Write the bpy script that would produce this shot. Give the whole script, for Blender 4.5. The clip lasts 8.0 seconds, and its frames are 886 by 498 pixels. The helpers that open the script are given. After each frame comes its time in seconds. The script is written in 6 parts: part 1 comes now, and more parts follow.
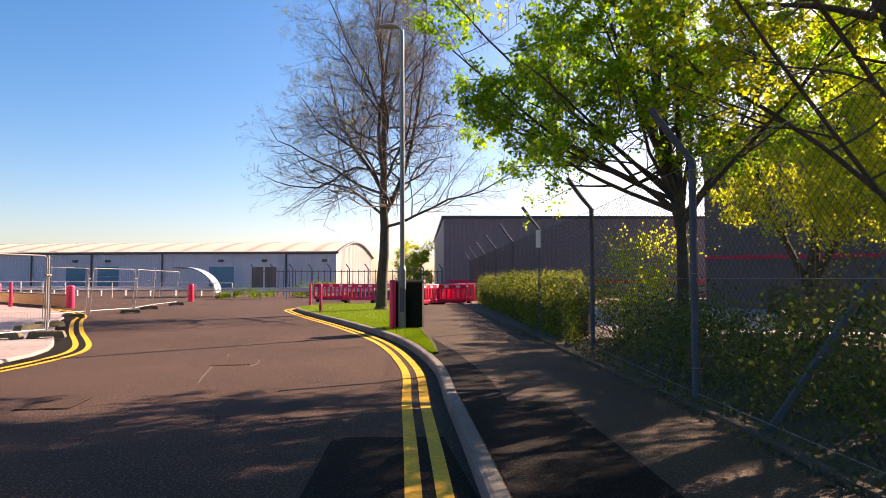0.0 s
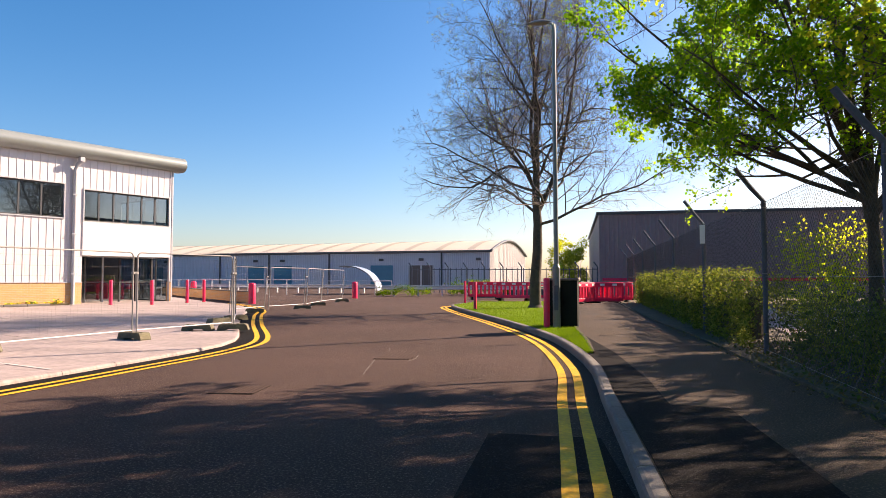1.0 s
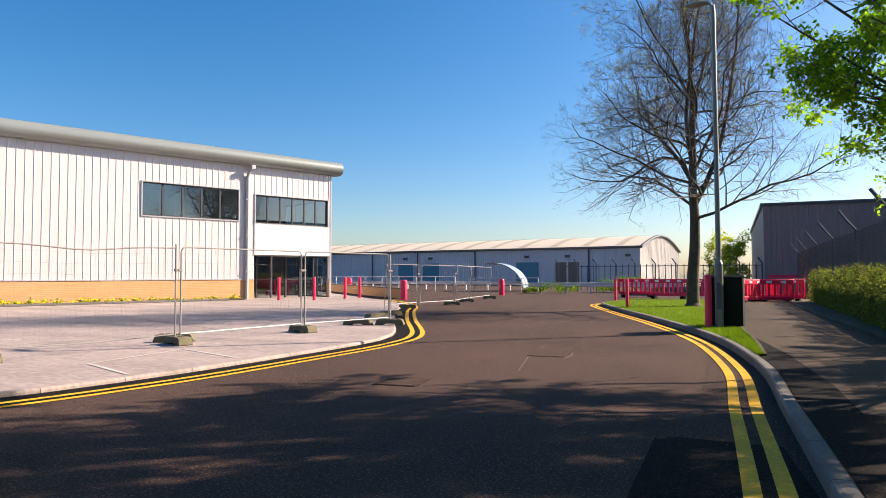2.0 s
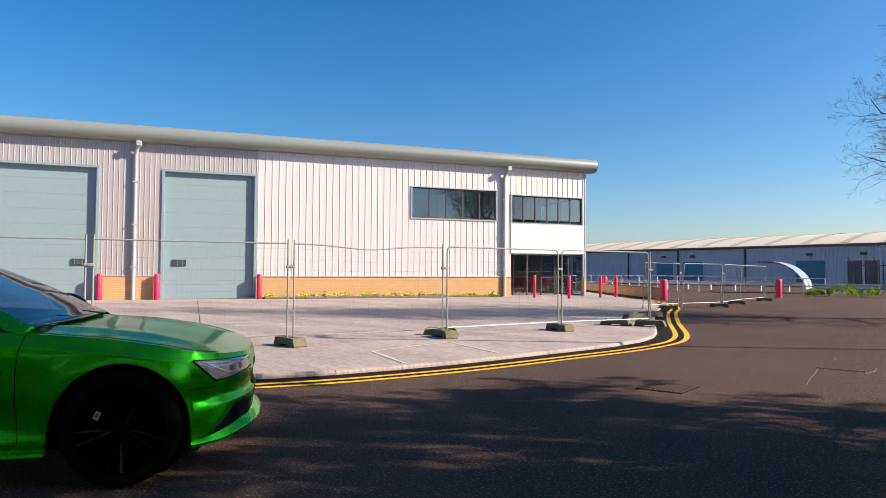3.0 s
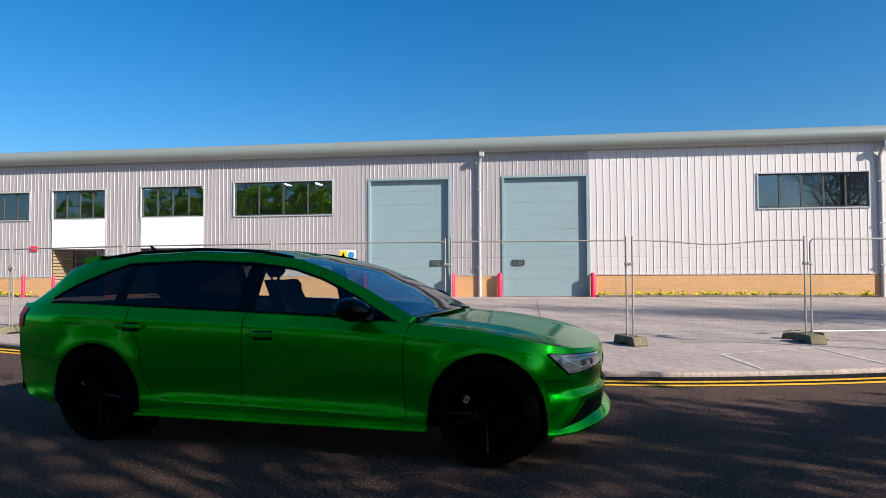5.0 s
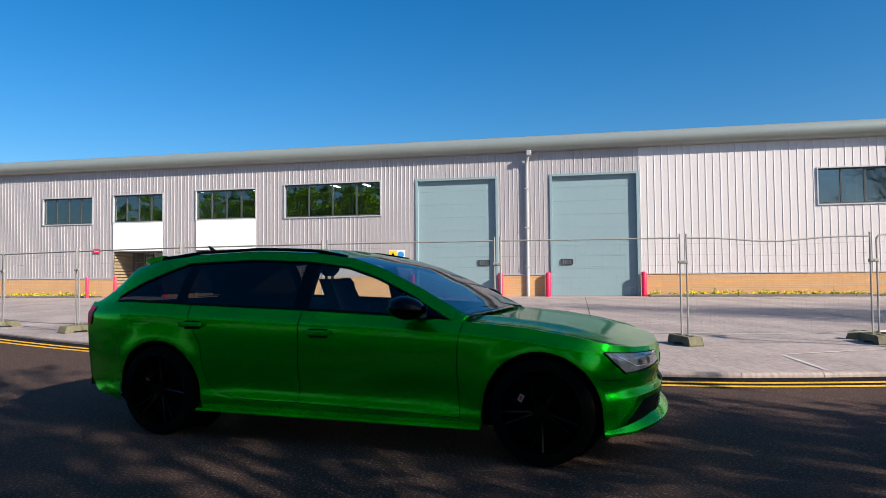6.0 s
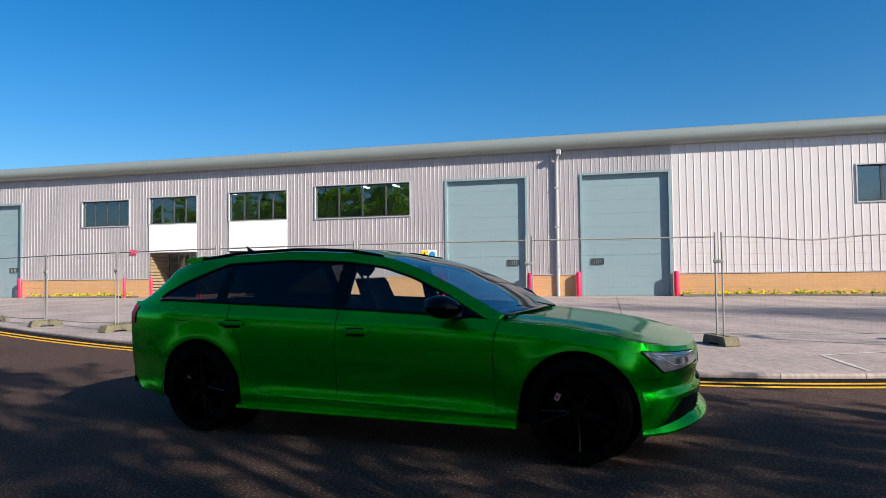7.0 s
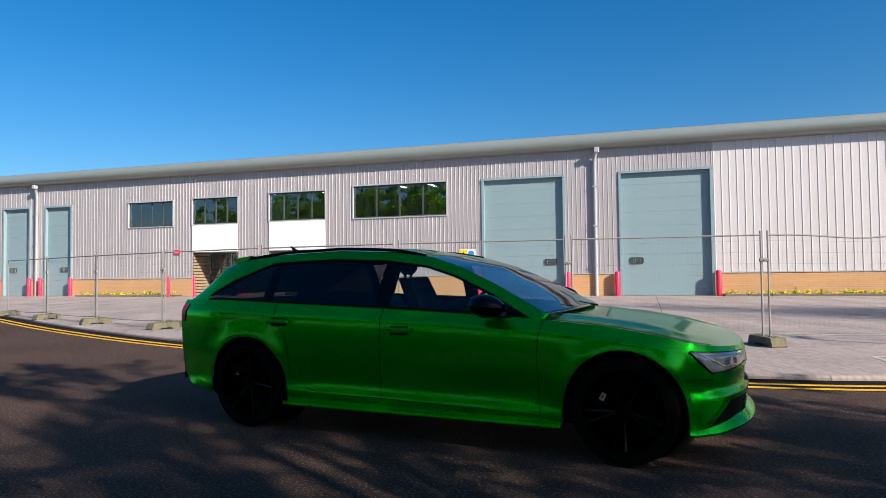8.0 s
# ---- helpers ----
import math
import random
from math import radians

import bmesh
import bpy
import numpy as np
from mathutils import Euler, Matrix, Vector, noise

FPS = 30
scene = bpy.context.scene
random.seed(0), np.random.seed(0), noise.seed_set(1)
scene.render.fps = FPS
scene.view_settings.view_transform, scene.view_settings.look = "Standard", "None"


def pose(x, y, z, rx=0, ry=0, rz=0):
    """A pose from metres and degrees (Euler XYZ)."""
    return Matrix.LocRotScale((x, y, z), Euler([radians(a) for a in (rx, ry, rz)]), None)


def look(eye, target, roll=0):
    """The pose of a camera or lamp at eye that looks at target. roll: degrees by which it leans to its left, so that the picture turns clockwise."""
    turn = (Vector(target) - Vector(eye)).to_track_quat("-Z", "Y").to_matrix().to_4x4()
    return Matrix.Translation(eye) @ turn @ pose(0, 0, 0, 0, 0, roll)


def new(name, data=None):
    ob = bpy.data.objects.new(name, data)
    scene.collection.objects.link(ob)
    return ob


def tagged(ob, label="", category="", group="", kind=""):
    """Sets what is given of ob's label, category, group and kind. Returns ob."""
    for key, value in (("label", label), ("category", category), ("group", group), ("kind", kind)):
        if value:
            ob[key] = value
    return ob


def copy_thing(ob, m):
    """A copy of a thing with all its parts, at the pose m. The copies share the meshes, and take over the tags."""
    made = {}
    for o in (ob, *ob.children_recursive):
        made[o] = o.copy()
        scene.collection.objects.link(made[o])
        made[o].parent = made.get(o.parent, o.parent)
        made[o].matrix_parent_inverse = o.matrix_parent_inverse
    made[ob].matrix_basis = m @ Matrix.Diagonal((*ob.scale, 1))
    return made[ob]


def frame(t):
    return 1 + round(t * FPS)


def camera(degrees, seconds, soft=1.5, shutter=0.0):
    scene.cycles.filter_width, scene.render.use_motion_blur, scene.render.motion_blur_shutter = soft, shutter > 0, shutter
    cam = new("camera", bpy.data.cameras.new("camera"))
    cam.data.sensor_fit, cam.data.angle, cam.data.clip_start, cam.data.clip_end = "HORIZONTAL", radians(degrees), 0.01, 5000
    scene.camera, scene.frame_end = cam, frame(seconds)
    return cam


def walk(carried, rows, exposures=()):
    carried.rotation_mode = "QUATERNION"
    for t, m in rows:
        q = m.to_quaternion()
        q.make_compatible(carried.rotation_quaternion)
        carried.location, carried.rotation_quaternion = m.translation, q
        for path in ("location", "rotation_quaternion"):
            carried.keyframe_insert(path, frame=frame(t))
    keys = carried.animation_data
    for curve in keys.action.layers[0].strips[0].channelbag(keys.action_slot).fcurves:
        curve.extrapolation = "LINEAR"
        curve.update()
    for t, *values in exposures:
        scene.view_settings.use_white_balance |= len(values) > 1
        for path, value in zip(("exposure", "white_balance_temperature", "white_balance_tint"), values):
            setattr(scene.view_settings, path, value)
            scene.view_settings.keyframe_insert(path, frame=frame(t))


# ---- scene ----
cam = camera(68.04, 8.0, 0.65)
# seconds, place in metres, tilt, roll and heading in degrees
PATH = [
    (0.0, 0.000, 0.000, 1.228, 92.65, 0.08, 0.00), (0.5, 0.001, 0.003, 1.228, 92.54, 0.07, 6.78),
    (1.0, -0.003, -0.013, 1.225, 92.51, 0.09, 13.32), (2.5, -0.166, -0.098, 1.223, 92.18, 0.01, 35.28),
    (3.0, -0.187, -0.087, 1.233, 92.10, -0.27, 47.73), (3.5, -0.239, -0.075, 1.230, 92.03, -0.18, 58.29),
    (4.0, -0.281, -0.099, 1.227, 92.04, -0.15, 66.64), (4.5, -0.293, -0.129, 1.221, 92.00, 0.11, 72.29),
    (6.0, -0.309, -0.192, 1.203, 92.02, 0.55, 80.09), (6.5, -0.304, -0.216, 1.198, 92.04, 0.76, 81.38),
    (7.0, -0.288, -0.243, 1.198, 92.06, 0.69, 82.58), (7.5, -0.275, -0.275, 1.199, 92.06, 0.67, 83.94),
    (8.0, -0.270, -0.298, 1.198, 92.03, 0.69, 85.70)]
walk(cam, [(t, pose(*r)) for t, *r in PATH], exposures=[(0.0, 1.78, 8700, 33), (1.0, 1.64, 8000, 26), (2.5, 1.36, 7100, 16), (3.5, 1.18, 6720, 13), (4.5, 1.08, 6350, 9), (6.0, 1.00, 6350, 10), (8.0, 0.96, 6350, 10)])

# ---- light ----
SUN_BEARING, SUN_HEIGHT = 48.0, 29.0
world = bpy.data.worlds.new("sky")
scene.world = world
world.use_nodes = True
wn = world.node_tree.nodes
sky = wn.new("ShaderNodeTexSky")
sky.sky_type, sky.sun_disc = "NISHITA", False
sky.sun_elevation, sky.sun_rotation = radians(SUN_HEIGHT), radians(SUN_BEARING)
sky.air_density, sky.dust_density, sky.ozone_density = 1.0, 1.2, 5.0
tone = wn.new("ShaderNodeHueSaturation")
tone.inputs["Hue"].default_value, tone.inputs["Saturation"].default_value = 0.498, 1.32
world.node_tree.links.new(sky.outputs[0], tone.inputs["Color"])
world.node_tree.links.new(tone.outputs[0], wn["Background"].inputs[0])
wn["Background"].inputs[1].default_value = 0.070
sun_to = Vector((math.sin(radians(SUN_BEARING)) * math.cos(radians(SUN_HEIGHT)), math.cos(radians(SUN_BEARING)) * math.cos(radians(SUN_HEIGHT)), math.sin(radians(SUN_HEIGHT))))
sun = new("sun", bpy.data.lights.new("sun", "SUN"))
sun.data.energy, sun.data.angle, sun.data.color = 5.0, radians(0.53), (1.0, 0.89, 0.74)
sun.matrix_world = look(sun_to * 60, (0, 0, 0))


# ---- materials ----
def mat(name, col, rough=0.6, metal=0.0, var=0.15, scale=1.5, fine=40.0, bump=0.0, bump_scale=60.0, coat=0.0, spec=0.5, col2=None, each=0.0, stretch=(1, 1, 1), emit=0.0):
    """A surface whose colour wanders at two scales between col and col2, with fine relief."""
    m = bpy.data.materials.new(name)
    m.use_nodes = True
    n, l = m.node_tree.nodes, m.node_tree.links
    b = n["Principled BSDF"]
    b.inputs["Roughness"].default_value, b.inputs["Metallic"].default_value = rough, metal
    b.inputs["Specular IOR Level"].default_value = spec
    b.inputs["Coat Weight"].default_value = coat
    b.inputs["Coat Roughness"].default_value = 0.04
    geo = n.new("ShaderNodeNewGeometry")
    mp = n.new("ShaderNodeMapping")
    mp.inputs["Scale"].default_value = stretch
    l.new(geo.outputs["Position"], mp.inputs[0])
    big, small = n.new("ShaderNodeTexNoise"), n.new("ShaderNodeTexNoise")
    for t, s, d in ((big, scale, 5.0), (small, fine, 3.0)):
        t.inputs["Scale"].default_value, t.inputs["Detail"].default_value = s, d
        l.new(mp.outputs[0], t.inputs["Vector"])
    add = n.new("ShaderNodeMath")
    add.operation = "ADD"
    l.new(big.outputs["Fac"], add.inputs[0])
    l.new(small.outputs["Fac"], add.inputs[1])
    rng = n.new("ShaderNodeMapRange")
    rng.inputs["From Min"].default_value, rng.inputs["From Max"].default_value = 0.65, 1.35
    l.new(add.outputs[0], rng.inputs["Value"])
    mix = n.new("ShaderNodeMix")
    mix.data_type = "RGBA"
    c2 = col2 or tuple(c * (1 - 2 * var) for c in col)
    mix.inputs["A"].default_value, mix.inputs["B"].default_value = (*c2, 1), (*col, 1)
    l.new(rng.outputs[0], mix.inputs["Factor"])
    out = mix.outputs["Result"]
    if each:
        info = n.new("ShaderNodeObjectInfo")
        hsv = n.new("ShaderNodeHueSaturation")
        r2 = n.new("ShaderNodeMapRange")
        r2.inputs["To Min"].default_value, r2.inputs["To Max"].default_value = 1 - each, 1 + each
        l.new(info.outputs["Random"], r2.inputs["Value"])
        l.new(r2.outputs[0], hsv.inputs["Value"])
        l.new(out, hsv.inputs["Color"])
        out = hsv.outputs[0]
    l.new(out, b.inputs["Base Color"])
    if bump:
        t = n.new("ShaderNodeTexNoise")
        t.inputs["Scale"].default_value, t.inputs["Detail"].default_value = bump_scale, 4.0
        l.new(mp.outputs[0], t.inputs["Vector"])
        bp = n.new("ShaderNodeBump")
        bp.inputs["Strength"].default_value, bp.inputs["Distance"].default_value = bump, 0.01
        l.new(t.outputs["Fac"], bp.inputs["Height"])
        l.new(bp.outputs[0], b.inputs["Normal"])
    if emit:
        b.inputs["Emission Color"].default_value, b.inputs["Emission Strength"].default_value = (1, 1, 1, 1), emit
    return m


def leaf_mat(name, col, col2, glow=0.5):
    """A thin leaf: part of the light passes through it; each leaf has its own tint."""
    m = bpy.data.materials.new(name)
    m.use_nodes = True
    n, l = m.node_tree.nodes, m.node_tree.links
    b, out = n["Principled BSDF"], n["Material Output"]
    geo = n.new("ShaderNodeNewGeometry")
    mix = n.new("ShaderNodeMix")
    mix.data_type = "RGBA"
    mix.inputs["A"].default_value, mix.inputs["B"].default_value = (*col, 1), (*col2, 1)
    l.new(geo.outputs["Random Per Island"], mix.inputs["Factor"])
    l.new(mix.outputs["Result"], b.inputs["Base Color"])
    b.inputs["Roughness"].default_value = 0.7
    b.inputs["Specular IOR Level"].default_value = 0.2
    tr = n.new("ShaderNodeBsdfTranslucent")
    l.new(mix.outputs["Result"], tr.inputs["Color"])
    ms = n.new("ShaderNodeMixShader")
    ms.inputs[0].default_value = glow
    l.new(b.outputs[0], ms.inputs[1])
    l.new(tr.outputs[0], ms.inputs[2])
    l.new(ms.outputs[0], out.inputs["Surface"])
    return m


def glass_mat(name, tint, clear, sheen=0.05, rough=0.0):
    """A thin pane: tinted, see-through, with a mirror sheen that grows at grazing angles."""
    m = bpy.data.materials.new(name)
    m.use_nodes = True
    n, l = m.node_tree.nodes, m.node_tree.links
    n.remove(n["Principled BSDF"])
    tr, gl, lw, ms = n.new("ShaderNodeBsdfTransparent"), n.new("ShaderNodeBsdfGlossy"), n.new("ShaderNodeLayerWeight"), n.new("ShaderNodeMixShader")
    tr.inputs["Color"].default_value = (*[c * clear for c in tint], 1)
    gl.inputs["Roughness"].default_value = rough
    lw.inputs["Blend"].default_value = 0.5
    pw, rg = n.new("ShaderNodeMath"), n.new("ShaderNodeMapRange")
    pw.operation = "POWER"
    pw.inputs[1].default_value = 4.0
    rg.inputs["To Min"].default_value, rg.inputs["To Max"].default_value = sheen, 0.9
    l.new(lw.outputs["Facing"], pw.inputs[0])
    l.new(pw.outputs[0], rg.inputs["Value"])
    l.new(rg.outputs[0], ms.inputs[0])
    l.new(tr.outputs[0], ms.inputs[1])
    l.new(gl.outputs[0], ms.inputs[2])
    l.new(ms.outputs[0], n["Material Output"].inputs["Surface"])
    return m


def brick_mat(name):
    m = mat(name, (0.60, 0.32, 0.125), 0.85, var=0.12, scale=2.0, fine=30, bump=0.3)
    n, l = m.node_tree.nodes, m.node_tree.links
    b = n["Principled BSDF"]
    src = b.inputs["Base Color"].links[0].from_socket
    tc = n.new("ShaderNodeTexCoord")
    sep, comb = n.new("ShaderNodeSeparateXYZ"), n.new("ShaderNodeCombineXYZ")
    l.new(tc.outputs["Object"], sep.inputs[0])
    l.new(sep.outputs["X"], comb.inputs["X"])
    l.new(sep.outputs["Z"], comb.inputs["Y"])
    br = n.new("ShaderNodeTexBrick")
    br.inputs["Scale"].default_value = 1.0
    br.inputs["Brick Width"].default_value, br.inputs["Row Height"].default_value = 0.225, 0.075
    br.inputs["Mortar Size"].default_value = 0.006
    br.inputs["Mortar"].default_value = (0.42, 0.35, 0.27, 1)
    br.inputs["Color2"].default_value = (0.48, 0.25, 0.10, 1)
    l.new(comb.outputs[0], br.inputs["Vector"])
    l.new(src, br.inputs["Color1"])
    l.new(br.outputs["Color"], b.inputs["Base Color"])
    return m


def speckled(m, tint, scale, lo, hi, amount):
    """Adds pale stone chippings to a road surface."""
    n, l = m.node_tree.nodes, m.node_tree.links
    b = n["Principled BSDF"]
    src = b.inputs["Base Color"].links[0].from_socket
    tc, t, r, mix = n.new("ShaderNodeTexCoord"), n.new("ShaderNodeTexNoise"), n.new("ShaderNodeMapRange"), n.new("ShaderNodeMix")
    l.new(tc.outputs["Object"], t.inputs["Vector"])
    t.inputs["Scale"].default_value, t.inputs["Detail"].default_value = scale, 2.0
    r.inputs["From Min"].default_value, r.inputs["From Max"].default_value, r.inputs["To Max"].default_value = lo, hi, amount
    mix.data_type = "RGBA"
    mix.inputs["B"].default_value = (*tint, 1)
    l.new(t.outputs["Fac"], r.inputs["Value"])
    l.new(r.outputs[0], mix.inputs["Factor"])
    l.new(src, mix.inputs["A"])
    l.new(mix.outputs["Result"], b.inputs["Base Color"])


M_ASPHALT = mat("worn_asphalt", (0.080, 0.050, 0.042), 0.9, spec=0.10, col2=(0.034, 0.023, 0.020), scale=0.4, fine=70, bump=0.9, bump_scale=150)
M_FRESH = mat("fresh_asphalt", (0.009, 0.008, 0.008), 0.9, spec=0.08, var=0.2, scale=2, fine=40, bump=0.5, bump_scale=120)
M_PATH = mat("path_asphalt", (0.082, 0.057, 0.040), 0.9, spec=0.15, col2=(0.035, 0.031, 0.027), scale=0.8, fine=60, bump=0.9, bump_scale=120)
speckled(M_ASPHALT, (0.19, 0.145, 0.115), 55, 0.55, 0.68, 0.8)
speckled(M_PATH, (0.22, 0.16, 0.11), 60, 0.56, 0.68, 0.6)
speckled(M_FRESH, (0.06, 0.055, 0.05), 60, 0.58, 0.70, 0.7)
M_CONC = mat("brushed_concrete", (0.385, 0.318, 0.298), 0.85, col2=(0.165, 0.140, 0.136), scale=0.30, fine=7.0, bump=0.25, bump_scale=40, stretch=(1, 3, 1))
M_KERB = mat("concrete_kerb", (0.165, 0.153, 0.138), 0.9, var=0.2, scale=2, fine=30, bump=0.4, each=0.12)
# concrete darkened in colour for the shade on the path edging; also colours cracks
M_EDGING = mat("shaded_concrete_edging", (0.11, 0.10, 0.08), 0.95, spec=0.1, col2=(0.05, 0.045, 0.03), scale=3, fine=30, bump=0.4)
M_YELLOW = mat("road_paint_yellow", (0.80, 0.44, 0.02), 0.75, spec=0.2, col2=(0.42, 0.24, 0.03), scale=3, fine=28, bump=0.3)
M_WHITEL = mat("worn_white_paint", (0.56, 0.53, 0.51), 0.8, col2=(0.33, 0.29, 0.27), scale=3, fine=25)
M_SOIL = mat("soil_and_litter", (0.11, 0.085, 0.045), 0.95, col2=(0.035, 0.030, 0.018), scale=1.5, fine=22, bump=0.8, bump_scale=35)
M_GROUND = mat("rough_ground", (0.16, 0.15, 0.10), 0.95, col2=(0.09, 0.10, 0.05), scale=0.05, fine=2, bump=0.3)
M_GRASSG = mat("turf", (0.10, 0.18, 0.008), 0.95, spec=0.05, col2=(0.08, 0.12, 0.010), scale=2, fine=30, bump=0.6)
M_LAMPPOST = mat("grey_green_post_paint", (0.17, 0.20, 0.19), 0.45, metal=0.2, var=0.12, scale=4, fine=30)
M_CLAD = mat("pale_metal_cladding", (0.60, 0.565, 0.575), 0.38, metal=0.15, var=0.03, scale=0.5, fine=6)
M_GREY = mat("grey_metal_cladding", (0.375, 0.352, 0.372), 0.38, metal=0.15, var=0.03, scale=0.5, fine=6)
M_EAVE = mat("grey_green_eave_metal", (0.26, 0.295, 0.285), 0.3, metal=0.3, var=0.04, scale=0.6, fine=6)
M_TRIM = mat("grey_trim_metal", (0.40, 0.42, 0.45), 0.4, metal=0.2, var=0.04)
M_DOOR = mat("blue_grey_door_panel", (0.21, 0.30, 0.335), 0.45, var=0.03, scale=0.6, fine=5)
M_DARK = mat("dark_frame", (0.05, 0.055, 0.06), 0.4, var=0.1)
M_WHITE = mat("white_panel", (0.80, 0.80, 0.80), 0.45, var=0.02)
M_BRICK = brick_mat("buff_orange_brick")
M_RED = mat("red_plastic", (0.84, 0.014, 0.085), 0.4, var=0.08, scale=2, fine=20)
M_GALV = mat("galvanised_steel", (0.26, 0.26, 0.255), 0.7, spec=0.2, metal=0.1, var=0.12, scale=4, fine=40)
M_WIRE = mat("dull_fence_wire", (0.085, 0.085, 0.08), 0.8, spec=0.15, var=0.15, scale=4, fine=40)
M_GREENSTEEL = mat("blue_grey_post_steel", (0.10, 0.12, 0.15), 0.9, spec=0.1, var=0.15, scale=4, fine=40)
M_FOOT = mat("recycled_rubber_block", (0.085, 0.075, 0.055), 0.95, col2=(0.16, 0.15, 0.09), scale=5, fine=40, bump=0.5)
M_BLACK = mat("black_plastic", (0.003, 0.003, 0.003), 0.6, var=0.1, spec=0.08)
M_COVER = mat("cast_iron", (0.070, 0.048, 0.041), 0.9, spec=0.08, var=0.15, scale=8, fine=60, bump=0.3)
M_RAIL = mat("pale_painted_rail", (0.55, 0.56, 0.58), 0.5, var=0.08)
M_GABLE = mat("cream_gable_sheet", (0.42, 0.41, 0.41), 0.5, var=0.04)
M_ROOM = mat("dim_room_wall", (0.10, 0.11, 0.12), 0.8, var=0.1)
M_LAMP = mat("lit_tube", (0.9, 0.9, 0.9), 0.5, var=0.0, emit=7.0)
M_WINDOW = glass_mat("tinted_window", (0.74, 0.84, 0.88), 0.80, 0.20)
M_CREAM = mat("cream_roof_sheet", (0.62, 0.55, 0.43), 0.55, var=0.05, scale=0.3, fine=4)
M_CREAM2 = mat("dull_rooflight_sheet", (0.42, 0.37, 0.28), 0.55, var=0.06, scale=0.5, fine=5)
M_WALLBLUE = mat("blue_grey_sheet_wall", (0.50, 0.52, 0.58), 0.5, var=0.05, scale=0.4, fine=5)
M_TEAL = mat("teal_shutter", (0.01, 0.20, 0.29), 0.5, var=0.08)
M_BROWN = mat("brown_sheet_wall", (0.155, 0.12, 0.118), 0.6, var=0.08, scale=0.3, fine=4)
M_BROWN2 = mat("pale_brown_sheet_wall", (0.23, 0.185, 0.185), 0.6, var=0.08, scale=0.3, fine=4)
M_BARK = mat("bark", (0.105, 0.085, 0.062), 0.95, col2=(0.03, 0.025, 0.02), scale=6, fine=40, bump=1.0, bump_scale=30)
M_TWIG = mat("twig_bark", (0.19, 0.148, 0.135), 0.9, col2=(0.10, 0.080, 0.072), scale=2, fine=30)
M_LEAF = leaf_mat("spring_leaf", (0.085, 0.28, 0.010), (0.33, 0.52, 0.022), 0.74)
M_LEAFY = leaf_mat("yellow_green_leaf", (0.28, 0.38, 0.015), (0.58, 0.58, 0.04), 0.7)
M_HEDGE = leaf_mat("hedge_leaf", (0.075, 0.125, 0.015), (0.26, 0.29, 0.045), 0.45)
M_IVY = leaf_mat("ivy_leaf", (0.035, 0.07, 0.012), (0.14, 0.19, 0.03), 0.35)
M_DRY = leaf_mat("dry_leaf", (0.20, 0.13, 0.06), (0.09, 0.12, 0.03), 0.2)
M_BLADE = leaf_mat("grass_blade", (0.085, 0.20, 0.004), (0.20, 0.30, 0.008), 0.4)
M_FLOWER = leaf_mat("yellow_flower", (0.70, 0.50, 0.01), (0.55, 0.50, 0.03), 0.3)
M_PAINT = mat("metallic_green_paint", (0.0013, 0.50, 0.0028), 0.25, metal=0.8, var=0.03, coat=0.5, fine=400)
M_PAINT.node_tree.nodes["Principled BSDF"].inputs["Specular Tint"].default_value = (0.12, 0.50, 0.24, 1)
M_CARGLASS = glass_mat("car_glass", (0.93, 0.97, 0.96), 0.96, 0.05)
M_PRIVACY = glass_mat("privacy_glass", (0.84, 0.88, 1.0), 0.07, 0.035)
# deep blue tint stands in for sky mirrored in the windscreen
M_SCREEN = glass_mat("windscreen_sky_tint", (0.34, 0.53, 0.88), 0.30, 0.06)
M_TYRE = mat("tyre_rubber", (0.004, 0.004, 0.004), 0.9, spec=0.05, var=0.1, fine=60)
M_RIM = mat("gloss_black_alloy", (0.003, 0.003, 0.003), 0.16, var=0.1, spec=0.16)
M_CHROME = mat("bare_steel", (0.45, 0.45, 0.46), 0.25, metal=1.0, var=0.05)
M_LENS = mat("headlamp_lens", (0.34, 0.37, 0.42), 0.12, metal=0.4, var=0.3, scale=12, fine=60, coat=1.0)
M_TAIL = mat("red_lamp_lens", (0.80, 0.006, 0.04), 0.3, var=0.1, spec=0.2)
M_SEAT = mat("dark_leather", (0.008, 0.008, 0.009), 0.75, var=0.1, spec=0.1)
M_SIGNY = mat("yellow_sign", (0.80, 0.55, 0.02), 0.5, var=0.03)
M_SIGNB = mat("blue_sign", (0.03, 0.25, 0.60), 0.5, var=0.03)
M_POLY = mat("clear_canopy_sheet", (0.25, 0.32, 0.40), 0.3, var=0.05)
M_TIMBER = mat("weathered_timber", (0.30, 0.22, 0.13), 0.8, var=0.2, scale=3, fine=30)


